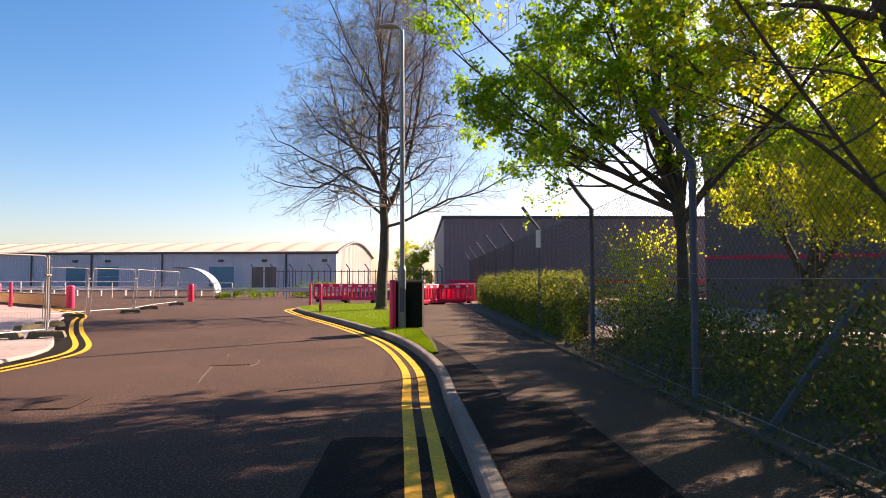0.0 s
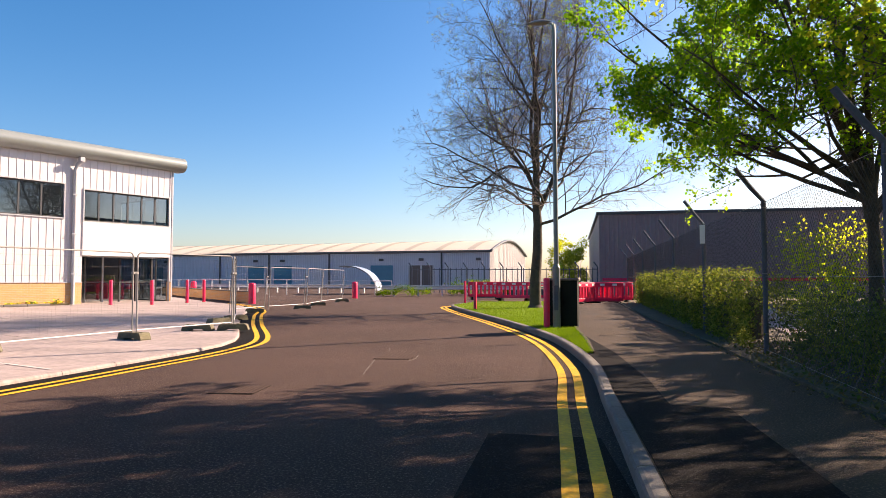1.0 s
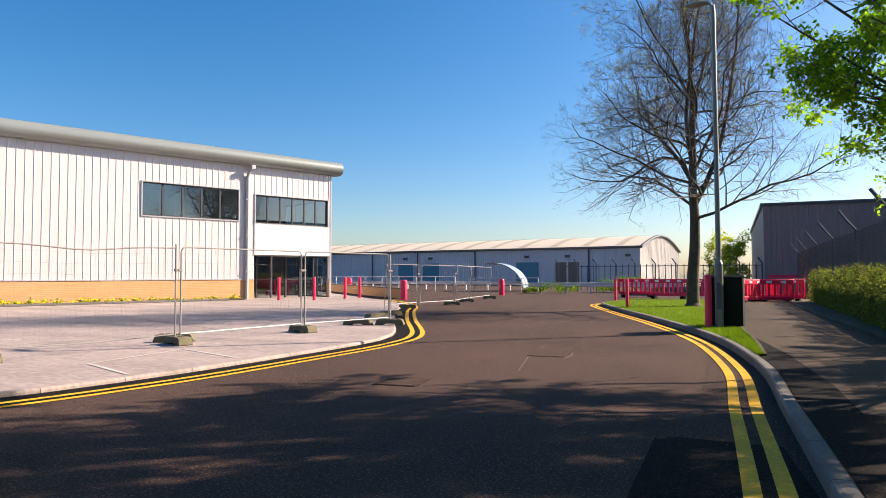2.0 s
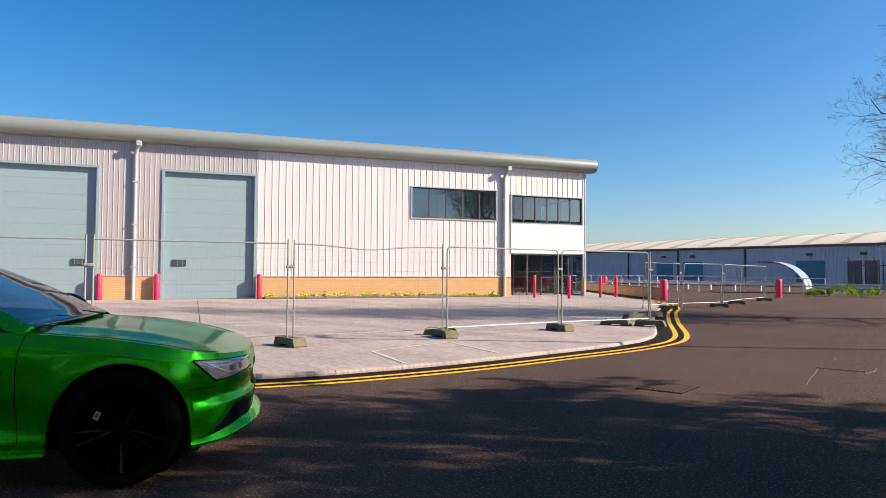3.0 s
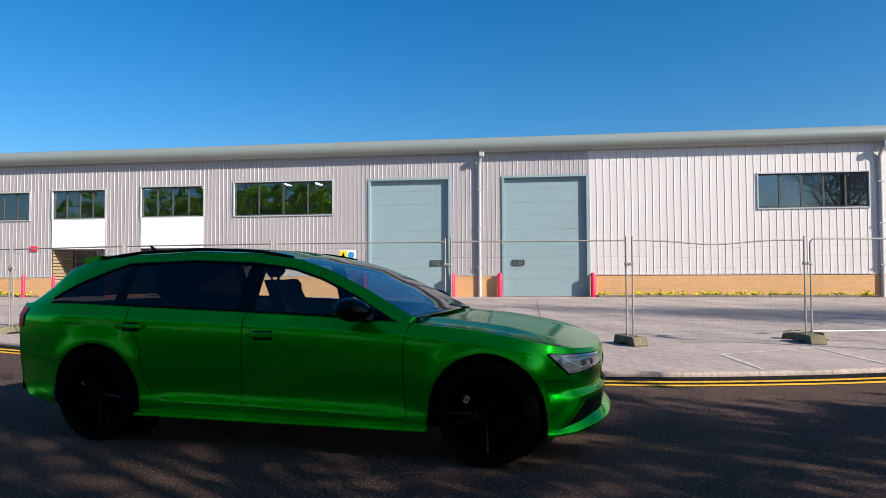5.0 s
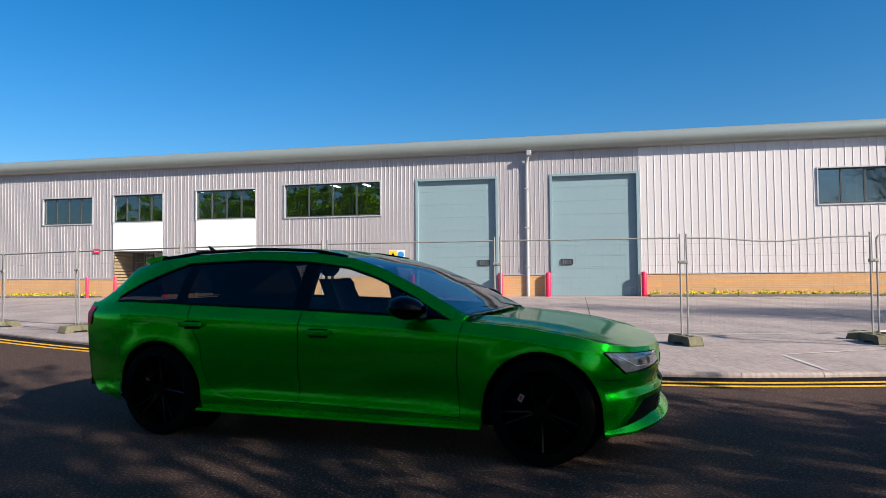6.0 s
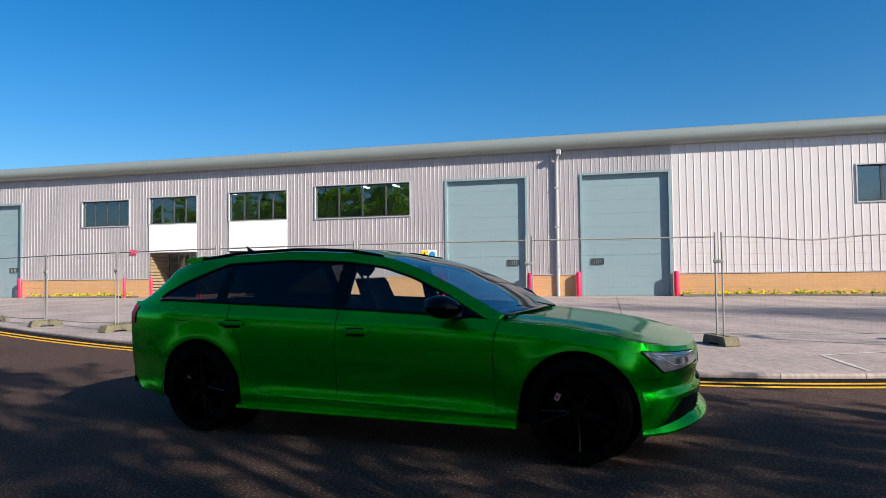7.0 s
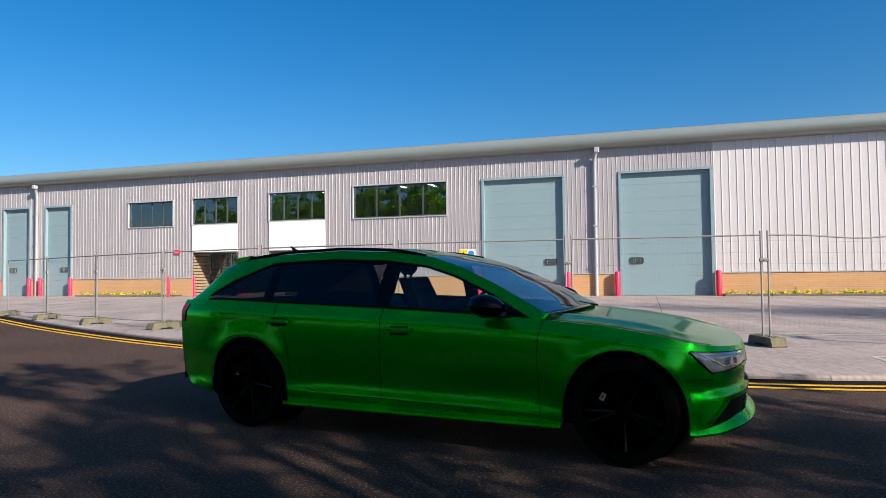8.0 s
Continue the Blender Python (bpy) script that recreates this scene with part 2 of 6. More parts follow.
# ---- mesh tools ----
class Build:
    """Collects vertices and faces of one mesh."""

    def __init__(self):
        self.v, self.f = [], []

    def add(self, verts, faces):
        k = len(self.v)
        self.v += [tuple(p) for p in verts]
        self.f += [tuple(i + k for i in q) for q in faces]
        return self

    def box(self, x0, x1, y0, y1, z0, z1):
        return self.add([(x, y, z) for z in (z0, z1) for y in (y0, y1) for x in (x0, x1)],
                        [(0, 2, 3, 1), (4, 5, 7, 6), (0, 1, 5, 4), (2, 6, 7, 3), (0, 4, 6, 2), (1, 3, 7, 5)])

    def soft(self, x0, x1, y0, y1, z0, z1, c=0.01):
        """A box with chamfered edges."""
        bm = bmesh.new()
        bmesh.ops.create_cube(bm, size=1.0)
        for p in bm.verts:
            p.co = ((x0 + x1) / 2 + p.co.x * (x1 - x0), (y0 + y1) / 2 + p.co.y * (y1 - y0), (z0 + z1) / 2 + p.co.z * (z1 - z0))
        bmesh.ops.bevel(bm, geom=bm.edges[:], offset=c, segments=1, affect="EDGES", profile=0.5)
        bm.verts.index_update()
        self.add([p.co[:] for p in bm.verts], [[p.index for p in f.verts] for f in bm.faces])
        bm.free()
        return self

    def tube(self, pts, radii, sides=8, caps=True):
        """A round tube through the points."""
        pts = [Vector(p) for p in pts]
        if isinstance(radii, (int, float)):
            radii = [radii] * len(pts)
        rings, k = [], len(self.v)
        side = None
        for i, p in enumerate(pts):
            d = (pts[min(i + 1, len(pts) - 1)] - pts[max(i - 1, 0)]).normalized()
            if side is None:
                side = d.orthogonal().normalized()
            side = (side - d * side.dot(d)).normalized()
            up = d.cross(side)
            for j in range(sides):
                a = 2 * math.pi * j / sides
                self.v.append(tuple(p + (side * math.cos(a) + up * math.sin(a)) * radii[i]))
        for i in range(len(pts) - 1):
            for j in range(sides):
                a, b = k + i * sides + j, k + i * sides + (j + 1) % sides
                self.f.append((a, b, b + sides, a + sides))
        if caps:
            self.f.append(tuple(k + j for j in reversed(range(sides))))
            self.f.append(tuple(k + (len(pts) - 1) * sides + j for j in range(sides)))
        return self

    def prism(self, prof, x0, x1, axis=0):
        """A closed profile of (a, b) run from x0 to x1 along the axis."""
        n = len(prof)
        put = (lambda s, a, b: (s, a, b)) if axis == 0 else ((lambda s, a, b: (a, s, b)) if axis == 1 else (lambda s, a, b: (a, b, s)))
        vs = [put(s, a, b) for s in (x0, x1) for a, b in prof]
        fs = [(i, (i + 1) % n, n + (i + 1) % n, n + i) for i in range(n)] + [tuple(reversed(range(n))), tuple(range(n, 2 * n))]
        return self.add(vs, fs)

    def grid(self, rows):
        """A sheet from rows of points."""
        m = len(rows[0])
        return self.add([p for r in rows for p in r], [(i * m + j, i * m + j + 1, (i + 1) * m + j + 1, (i + 1) * m + j) for i in range(len(rows) - 1) for j in range(m - 1)])

    def lathe(self, prof, n=40, axis="y", start=0.0):
        """A closed ring profile of (radius, offset) turned round the axis."""
        k = len(self.v)
        for i in range(n):
            a = 2 * math.pi * i / n
            for r, o in prof:
                self.v.append((r * math.cos(a), o, r * math.sin(a)) if axis == "y" else (r * math.cos(a), r * math.sin(a), o))
        m = len(prof)
        for i in range(n):
            for j in range(m - 1):
                a, b = k + i * m + j, k + ((i + 1) % n) * m + j
                self.f.append((a, a + 1, b + 1, b))
        return self

    def mesh(self, name):
        me = bpy.data.meshes.new(name)
        me.from_pydata(self.v, [], self.f)
        me.update()
        return me


def part(name, mb, material, parent=None, label="", smooth=False, tidy=False, kind=""):
    """Links what was built as one mesh under a thing."""
    me = mb if isinstance(mb, bpy.types.Mesh) else mb.mesh(name)
    if tidy:
        bm = bmesh.new()
        bm.from_mesh(me)
        bmesh.ops.remove_doubles(bm, verts=bm.verts, dist=0.0005)
        bmesh.ops.recalc_face_normals(bm, faces=bm.faces)
        bm.to_mesh(me)
        bm.free()
    if material and not me.materials:
        me.materials.append(material)
    if smooth:
        me.polygons.foreach_set("use_smooth", [True] * len(me.polygons))
        if smooth != "all":
            me.set_sharp_from_angle(angle=radians(38))
    ob = new(name, me)
    ob.parent = parent
    return tagged(ob, label, kind=kind)


def thing(name, m, label, category, group="", kind=""):
    ob = new(name)
    ob.empty_display_size = 0.2
    ob.matrix_basis = m
    return tagged(ob, label, category, group, kind)


def spline(pts, step=0.3, closed=False):
    """Points at even steps along a smooth curve through pts."""
    p = [np.array(q, float) for q in pts]
    n, fine = len(p), []
    for i in range(n if closed else n - 1):
        a = p[(i - 1) % n] if closed or i > 0 else 2 * p[0] - p[1]
        b, c = p[i], p[(i + 1) % n]
        d = p[(i + 2) % n] if closed or i + 2 < n else 2 * p[-1] - p[-2]
        for t in np.linspace(0, 1, 24, endpoint=False):
            fine.append(0.5 * (2 * b + (c - a) * t + (2 * a - 5 * b + 4 * c - d) * t * t + (3 * b - a - 3 * c + d) * t ** 3))
    if not closed:
        fine.append(p[-1])
    fine = np.array(fine)
    s = np.concatenate([[0], np.cumsum(np.linalg.norm(np.diff(fine, axis=0), axis=1))])
    u = np.linspace(0, s[-1], max(2, int(s[-1] / step) + 1))
    return np.stack([np.interp(u, s, fine[:, k]) for k in range(fine.shape[1])], 1)


def shifted(line, off):
    """A plan line moved to its right by off."""
    d = np.gradient(line, axis=0)
    d /= np.linalg.norm(d, axis=1)[:, None]
    return line + np.stack([d[:, 1], -d[:, 0]], 1) * off


def curve(x, pts):
    return float(np.interp(x, [p[0] for p in pts], [p[1] for p in pts]))


def slab(outline, top, thick):
    """A flat plate of that outline."""
    from mathutils.geometry import tessellate_polygon
    n = len(outline)
    vs = [(p[0], p[1], top) for p in outline] + [(p[0], p[1], top - thick) for p in outline]
    tri = tessellate_polygon([[Vector((p[0], p[1], 0)) for p in outline]])
    fs = []
    for a, b, c in tri:
        up = (outline[b][0] - outline[a][0]) * (outline[c][1] - outline[a][1]) - (outline[b][1] - outline[a][1]) * (outline[c][0] - outline[a][0]) > 0
        fs.append((a, b, c) if up else (a, c, b))
    fs += [(i, (i + 1) % n, n + (i + 1) % n, n + i) for i in range(n)]
    return Build().add(vs, fs)


def ribbon(line, a, b, z):
    l, r = shifted(line, a), shifted(line, b)
    return Build().grid([[(*p, z), (*q, z)] for p, q in zip(r, l)])


# ---- ground, road and paths ----
KERB_R = spline([(0.52, -14), (0.44, -4), (0.35, 1.0), (0.21, 3.8), (0.03, 6.4), (-0.19, 9.3), (-0.95, 13.0), (-2.43, 17.2), (-4.05, 21.2), (-5.35, 24.6), (-5.95, 26.6), (-5.75, 28.4), (-4.6, 30.0), (-2.6, 31.0), (-0.9, 31.4)], 0.3)
KERB_L = spline([(-44, -32), (-31, -20.5), (-21.6, -12.4), (-16.2, -7.8), (-12.2, -3.8), (-9.3, 0.2), (-7.4, 3.1), (-6.75, 5.3), (-6.55, 7.9), (-6.52, 10.0), (-7.0, 11.8), (-9.1, 15.4), (-11.2, 19.2), (-12.6, 22.0), (-14.6, 25.0), (-17.5, 28.0)], 0.3)

tagged(part("ground", slab([(-900, -900), (900, -900), (900, 1500), (-900, 1500)], -0.08, 0.3), M_GROUND), "rough earth and grass reaching the horizon", "ground", kind="structure")
tagged(part("road", slab([(-95, -60), (2.2, -60), (2.2, 32), (6, 34), (6, 76), (-95, 76)], 0.0, 0.07), M_ASPHALT), "worn reddish-brown asphalt road in a cul-de-sac", "road", kind="structure")
apron_edge = [tuple(p) for p in shifted(KERB_L, -0.12)]
apron = thing("concrete_apron", pose(0, 0, 0), "pale brushed concrete forecourt before the industrial units", "pavement", kind="structure")
part("slab", slab(apron_edge + [(-34, 44), (-60, 44), (-60, -42)], 0.05, 0.055), M_CONC, apron)

path_in = [(-0.10, 10.0), (-0.22, 12.0), (-0.50, 15.0), (-0.75, 20.0), (-0.95, 25.0), (-0.95, 31.0)]
kr = shifted(KERB_R, 0.11)
low = [tuple(p) for p in kr if p[1] < 10.0]
high = [tuple(p) for p in kr if p[1] >= 10.0]
foot_right = [(0.95, 31.4), (0.98, 28.4), (1.50, 17.8), (1.86, 13.0), (2.04, 9.0), (2.26, 5.8), (2.30, 3.0), (2.4, -14)]
tagged(part("footpath", slab(low + path_in + foot_right, 0.10, 0.12), M_PATH), "patched grey asphalt footpath beside the chain-link fence", "pavement", kind="structure")
tagged(part("grass_verge", slab([(-0.10, 10.0)] + high + [(-0.95, 31.0)] + path_in[::-1][1:-1], 0.11, 0.12), M_GRASSG), "short bright green turf on the kerbed island", "grass", kind="structure")
tagged(part("planting_bed", slab(foot_right[::-1] + [(0.95, 34), (12, 60), (60, 60), (60, -14)], 0.08, 0.12), M_SOIL), "bare soil with dry leaf litter behind the fence", "soil", kind="structure")

tagged(part("yard", slab([(3.6, 13.5), (9.0, 13.5), (16, 24.5), (4.5, 26.0)], 0.10, 0.015), M_CONC), "pale concrete yard behind the fence", "pavement", kind="structure")

# edging boards of the path
for i, line in enumerate((path_in, [(p[0] - 0.06, p[1]) for p in foot_right][::-1])):
    pts = spline(line, 0.5)
    l, r = shifted(pts, -0.03), shifted(pts, 0.03)
    rows = [[(*a, 0.09), (*a, 0.135), (*b, 0.135), (*b, 0.09)] for a, b in zip(l, r)]
    tagged(part("path_edging", Build().grid(rows), M_EDGING), "narrow concrete edging strip along the footpath", "kerb", kind="structure")

# patches of newer asphalt and repairs
tagged(part("asphalt_patch", slab([(-0.80, 3.55), (0.22, 3.55), (0.0, 5.18), (-0.86, 5.16)], 0.004, 0.003), M_FRESH), "square of fresh black asphalt by the kerb", "road patch", kind="structure")
dark = [p for p in shifted(KERB_R, 0.13) if 2.0 < p[1] < 13.2]
tagged(part("asphalt_patch", slab([tuple(p) for p in dark] + [(-0.30, 13.2), (0.22, 10.2), (0.52, 7.6), (0.60, 6.15), (1.08, 6.1), (1.22, 4.0), (1.3, 2.0)], 0.104, 0.003), M_FRESH), "strip of fresh black asphalt along the footpath", "road patch", kind="structure")
tagged(part("asphalt_patch", ribbon(KERB_L, 0.02, 0.62, 0.003), M_FRESH), "band of newer dark asphalt along the forecourt edge", "road patch", kind="structure")

# double yellow lines
for line, offs, lab in ((KERB_R, (-0.20, -0.38), "island kerb"), (KERB_L, (0.36, 0.58), "forecourt kerb")):
    for o in offs:
        tagged(part("yellow_line", ribbon(line, o - 0.05, o + 0.05, 0.007), M_YELLOW), "worn yellow no-parking line beside the " + lab, "road marking", "double yellow lines", "structure")


def kerb(line, side, top, width, label, stone):
    """A row of kerb stones along a plan line, each stone a part."""
    k = thing("kerb", pose(0, 0, 0), label, "kerb", kind="structure")
    fine = line
    i, n = 0, 0
    while i + 3 < len(fine):
        a, b = fine[i], fine[i + 3]
        d = (b - a) / np.linalg.norm(b - a)
        nrm = np.array([d[1], -d[0]]) * side
        a2, b2 = a + d * 0.004, b - d * 0.004
        prof = [(0.0, -0.05), (0.0, top - 0.03), (0.012, top - 0.008), (0.035, top), (width, top), (width, -0.05)]
        vs = [(*(p + nrm * o), z) for p in (a2, b2) for o, z in prof]
        m = len(prof)
        fs = [(j, (j + 1) % m, m + (j + 1) % m, m + j) for j in range(m)] + [tuple(range(m)), tuple(range(m, 2 * m))]
        part("kerb_stone", Build().add(vs, fs), stone, k, tidy=True)
        i, n = i + 3, n + 1
    return k


# gratings and covers
def grating(x, y, rz, w, h, label, bars, metal, bed):
    t = thing("drain_cover", pose(x, y, 0.0, 0, 0, rz), label, "drain cover", kind="structure")
    part("surround", Build().box(-w / 2, w / 2, -h / 2, h / 2, 0.001, 0.005), bed, t)
    for i in range(bars):
        u = -w / 2 + w * (i + 0.5) / bars
        part("bar", Build().box(u - w / bars * 0.33, u + w / bars * 0.33, -h / 2 + 0.03, h / 2 - 0.03, 0.004, 0.010), metal, t)


grating(-3.85, 6.55, 8, 0.50, 0.58, "rusty cast-iron gully grating set in the road", 9, M_COVER, M_FRESH)
grating(-3.12, 9.95, 8, 0.56, 1.0, "worn cast-iron chamber cover set in the road", 9, M_COVER, M_ASPHALT)
for q in ([(-3.58, 11.0), (-3.47, 10.7), (-3.42, 10.4)], [(-3.30, 9.45), (-3.16, 8.9), (-3.05, 8.4), (-2.92, 7.9)], [(-2.80, 10.1), (-2.72, 9.7), (-2.74, 9.35)]):
    tagged(part("road_crack", Build().tube([(x, y, 0.0) for x, y in q], 0.005, 4), M_KERB), "pale sealed crack across the road", "road patch", kind="structure")
for q in ([(-3.95, 0.30), (-4.10, 0.33), (-4.22, 0.42), (-4.38, 0.42), (-4.52, 0.50)], [(-4.22, 0.42), (-4.26, 0.62), (-4.21, 0.80)], [(-3.87, 0.19), (-3.95, 0.30)]):
    tagged(part("road_crack", Build().tube([(x, y, 0.0) for x, y in q], 0.003, 4), M_EDGING), "fine pale crack in the asphalt by the car", "road patch", kind="structure")

# concrete joints and worn bay lines on the forecourt
FAC = pose(-28.59, 11.27, 0, 0, 0, 68.49)
for y in (-4.6, -9.2, -13.8, -18.4):
    p = [FAC @ Vector((s, y, 0)) for s in (-30, 19)]
    q = [v for v in np.linspace(p[0][:2], p[1][:2], 60)]
    q = np.array([v for v in q if v[0] < -11.0])
    tagged(part("slab_joint", ribbon(q, -0.012, 0.012, 0.0545), M_SOIL), "dark sealed joint in the concrete forecourt", "joint", "forecourt joints", "structure")
for s in (-24, -18, -12, -6, 0, 6, 12, 18):
    q = np.array([(FAC @ Vector((s, y, 0)))[:2] for y in np.linspace(-1.2, -17.5 if s > -8 else -13.0, 20)])
    tagged(part("slab_joint", ribbon(q, -0.010, 0.010, 0.0545), M_SOIL), "dark sealed joint in the concrete forecourt", "joint", "forecourt joints", "structure")
for (a, b) in (((-8.25, 5.80), (-6.92, 5.36)), ((-8.45, 7.60), (-6.85, 7.10)), ((-8.25, 5.80), (-8.45, 7.60)), ((-11.5, 13.0), (-15.5, 10.0)), ((-13.5, 16.5), (-17.5, 13.6)), ((-12.5, 7.5), (-17, 4.0))):
    tagged(part("bay_line", ribbon(np.linspace(a, b, 8), -0.028, 0.028, 0.056), M_WHITEL), "faded white bay line on the concrete", "road marking", "faded bay lines", "structure")

# ---- the pale industrial unit ----
unit = thing("industrial_unit", FAC, "long pale metal-clad industrial unit with blue-grey loading doors, closed", "building")
TOP, END = 6.76, 19.72
DOORS = [(-1.50, 2.45, -1, 5.66), (-7.86, -3.90, 1, 5.66), (-34.9, -32.8, 1, 5.45), (-38.2, -36.0, -1, 5.45), (-62, -58.5, 1, 5.45)]
WINDOWS = [(9.75, 14.40, 3.90, 5.52, 5), (15.20, 19.55, 3.82, 5.36, 6), (-14.65, -9.58, 3.95, 5.68, 4), (-19.55, -16.15, 3.98, 5.56, 4),
           (-24.4, -21.4, 3.95, 5.48, 4), (-28.75, -25.6, 3.92, 5.42, 4), (-43.5, -40.0, 3.92, 5.35, 4), (-51, -47, 3.92, 5.35, 4)]
ENTRIES = [(15.20, 19.60, 2.28), (-19.5, -16.2, 2.46), (-24.35, -21.45, 2.46)]
holes = [(a, b, 0, t) for a, b, _, t in DOORS] + [(a, b, c, d) for a, b, c, d, _ in WINDOWS] + [(a, b, 0, [w[2] for w in WINDOWS if abs(w[0] - a) < 0.2][0]) for a, b, t in ENTRIES]


def clad(mb, s0, s1, z0, z1, pitch, deep):
    """Ribbed sheet between two stations of the facade."""
    rib = ((0.0, 0.0), (0.012, deep), (0.034, deep), (0.046, 0.0))
    pts = [(s0, 0.0)]
    for k in range(int(s0 / pitch) - 2, int(s1 / pitch) + 2):
        for o, d in rib:
            if s0 < k * pitch + o < s1:
                pts.append((k * pitch + o, d))
    pts.append((s1, 0.0))
    mb.grid([[(s, -d, z0) for s, d in pts], [(s, -d, z1) for s, d in pts]])


edges = sorted({-70.0, -8.9, 2.6, END} | {e for h in holes for e in h[:2]})
pale, grey = Build(), Build()
for a, b in zip(edges, edges[1:]):
    cuts = sorted([h for h in holes if h[0] <= a + 1e-6 and h[1] >= b - 1e-6], key=lambda h: h[2])
    z = 1.05
    for h in cuts + [(0, 0, TOP, TOP)]:
        if h[2] > z + 0.01:
            if a >= 2.4:
                clad(pale, a, b, z, h[2], 0.31, 0.016)
            else:
                clad(grey, a, b, z, h[2], 0.20, 0.012)
        z = max(z, h[3])
    if not any(h[2] < 0.5 for h in cuts):
        part("brick_plinth", Build().box(a, b, -0.03, 0.25, 0.0, 1.03), M_BRICK, unit, "buff-orange brick base course")
        part("flashing", Build().box(a, b, -0.06, 0.05, 1.03, 1.075), M_TRIM, unit)
part("cladding", pale, M_CLAD, unit, "pale ribbed metal sheeting")
part("cladding", grey, M_GREY, unit, "silver-grey ribbed metal sheeting")
# end wall with the corner office's glazing
gable = Build()
for i in range(70):
    y = 4.8 + i * 0.31
    if y < 24.7:
        gable.box(END - 0.05, END, y, y + 0.23, 0.05, TOP)
        gable.box(END - 0.05, END - 0.03, y + 0.23, y + 0.31, 0.05, TOP)
gable.box(END - 0.06, END, 0.0, 4.8, 5.40, TOP)
gable.box(END - 0.06, END, 0.0, 4.8, 2.28, 3.80)
gable.box(END - 0.14, END + 0.012, -0.012, 0.13, 0.05, TOP)
part("end_wall", gable, M_CLAD, unit)
part("corner_trim", Build().box(END - 0.05, END + 0.02, -0.035, 0.10, 0.05, TOP), M_TRIM, unit)
back = Build().box(-70, END, 24.8, 25.0, 0.05, TOP).box(-70, -69.8, 0, 25, 0.05, TOP)
part("back_wall", back, M_GREY, unit)
arc = [(-0.14 + 0.37 * math.cos(radians(a)), 7.08 + 0.36 * math.sin(radians(a))) for a in range(270, 80, -12)]
part("eave", Build().prism([(0.3, 6.72)] + arc + [(0.3, 7.43)], -70, 20.2), M_EAVE, unit, "rounded grey-green metal eave", smooth=True)
part("roof", Build().grid([[(s, y, 7.41 + 1.2 * math.sin(math.pi * (y - 0.2) / 24.8)) for y in (0.2, 4, 8, 12.6, 17, 21, 25)] for s in (-70, 20.15)]), M_EAVE, unit)
part("soffit", Build().box(-70, END, 0.0, 0.28, TOP, TOP + 0.02), M_TRIM, unit)

# loading doors
for a, b, hinge, top in DOORS:
    d = part("loading_door", Build().box(a, b, 0.16, 0.20, 0.05, top), M_DOOR, unit, "blue-grey sectional loading door, closed")
    n = 9
    for i in range(n):
        z0, z1 = 0.06 + (top - 0.06) * i / n, 0.06 + (top - 0.06) * (i + 1) / n
        part("door_panel", Build().soft(a + 0.11, b - 0.11, 0.125, 0.16, z0 + 0.0015, z1 - 0.0015, 0.0025), M_DOOR, d)
    jamb = Build().box(a, a + 0.11, -0.055, 0.16, 0.05, top).box(b - 0.11, b, -0.055, 0.16, 0.05, top).box(a + 0.11, b - 0.11, -0.055, 0.16, top - 0.10, top)
    part("door_surround", jamb, M_DOOR, d)
    c = a + 0.72 if hinge < 0 else b - 0.72
    part("vision_panel", Build().soft(c - 0.29, c + 0.29, 0.105, 0.13, 1.48, 1.76, 0.04), M_DARK, d, "small dark vision panel")
    for o in (-0.15, -0.05, 0.05, 0.15):
        part("glazing_bar", Build().box(c + o - 0.006, c + o + 0.006, 0.095, 0.11, 1.50, 1.74), M_DOOR, d)

# windows
for a, b, z0, z1, n in WINDOWS:
    w = part("window", Build().box(a, b, -0.05, 0.16, z1 - 0.05, z1).box(a, b, -0.05, 0.16, z0, z0 + 0.05).box(a, a + 0.05, -0.05, 0.16, z0 + 0.05, z1 - 0.05).box(b - 0.05, b, -0.05, 0.16, z0 + 0.05, z1 - 0.05), M_TRIM, unit, "long strip window with dark grey mullions")
    f = Build().box(a + 0.05, b - 0.05, 0.07, 0.14, z0 + 0.05, z0 + 0.11).box(a + 0.05, b - 0.05, 0.07, 0.14, z1 - 0.11, z1 - 0.05)
    part("window_frame", f, M_DARK, w)
    for i in range(n + 1):
        s = a + 0.05 + (b - a - 0.1) * i / n
        part("mullion", Build().box(s - 0.035, s + 0.035, 0.06, 0.14, z0 + 0.11, z1 - 0.11), M_DARK, w)
    for i in range(n):
        s0, s1 = a + 0.05 + (b - a - 0.1) * i / n + 0.035, a + 0.05 + (b - a - 0.1) * (i + 1) / n - 0.035
        p = part("pane", Build().box(s0, s1, 0.095, 0.105, z0 + 0.11, z1 - 0.11), M_WINDOW, w)
        p.visible_shadow = False
# corner glazing in the end wall
for z0, z1 in ((3.80, 5.40), (0.05, 2.28)):
    w = part("window", Build().box(END - 0.08, END, 0.13, 4.8, z0, z0 + 0.06).box(END - 0.08, END, 0.13, 4.8, z1 - 0.06, z1), M_DARK, unit, "corner glazing in the end wall")
    for i in range(4):
        y = 0.13 + 4.67 * i / 4
        part("mullion", Build().box(END - 0.07, END - 0.01, y, y + 0.06, z0 + 0.06, z1 - 0.06), M_DARK, w)
        p = part("pane", Build().box(END - 0.045, END - 0.035, y + 0.06, y + 4.67 / 4, z0 + 0.06, z1 - 0.06), M_WINDOW, w)
        p.visible_shadow = False

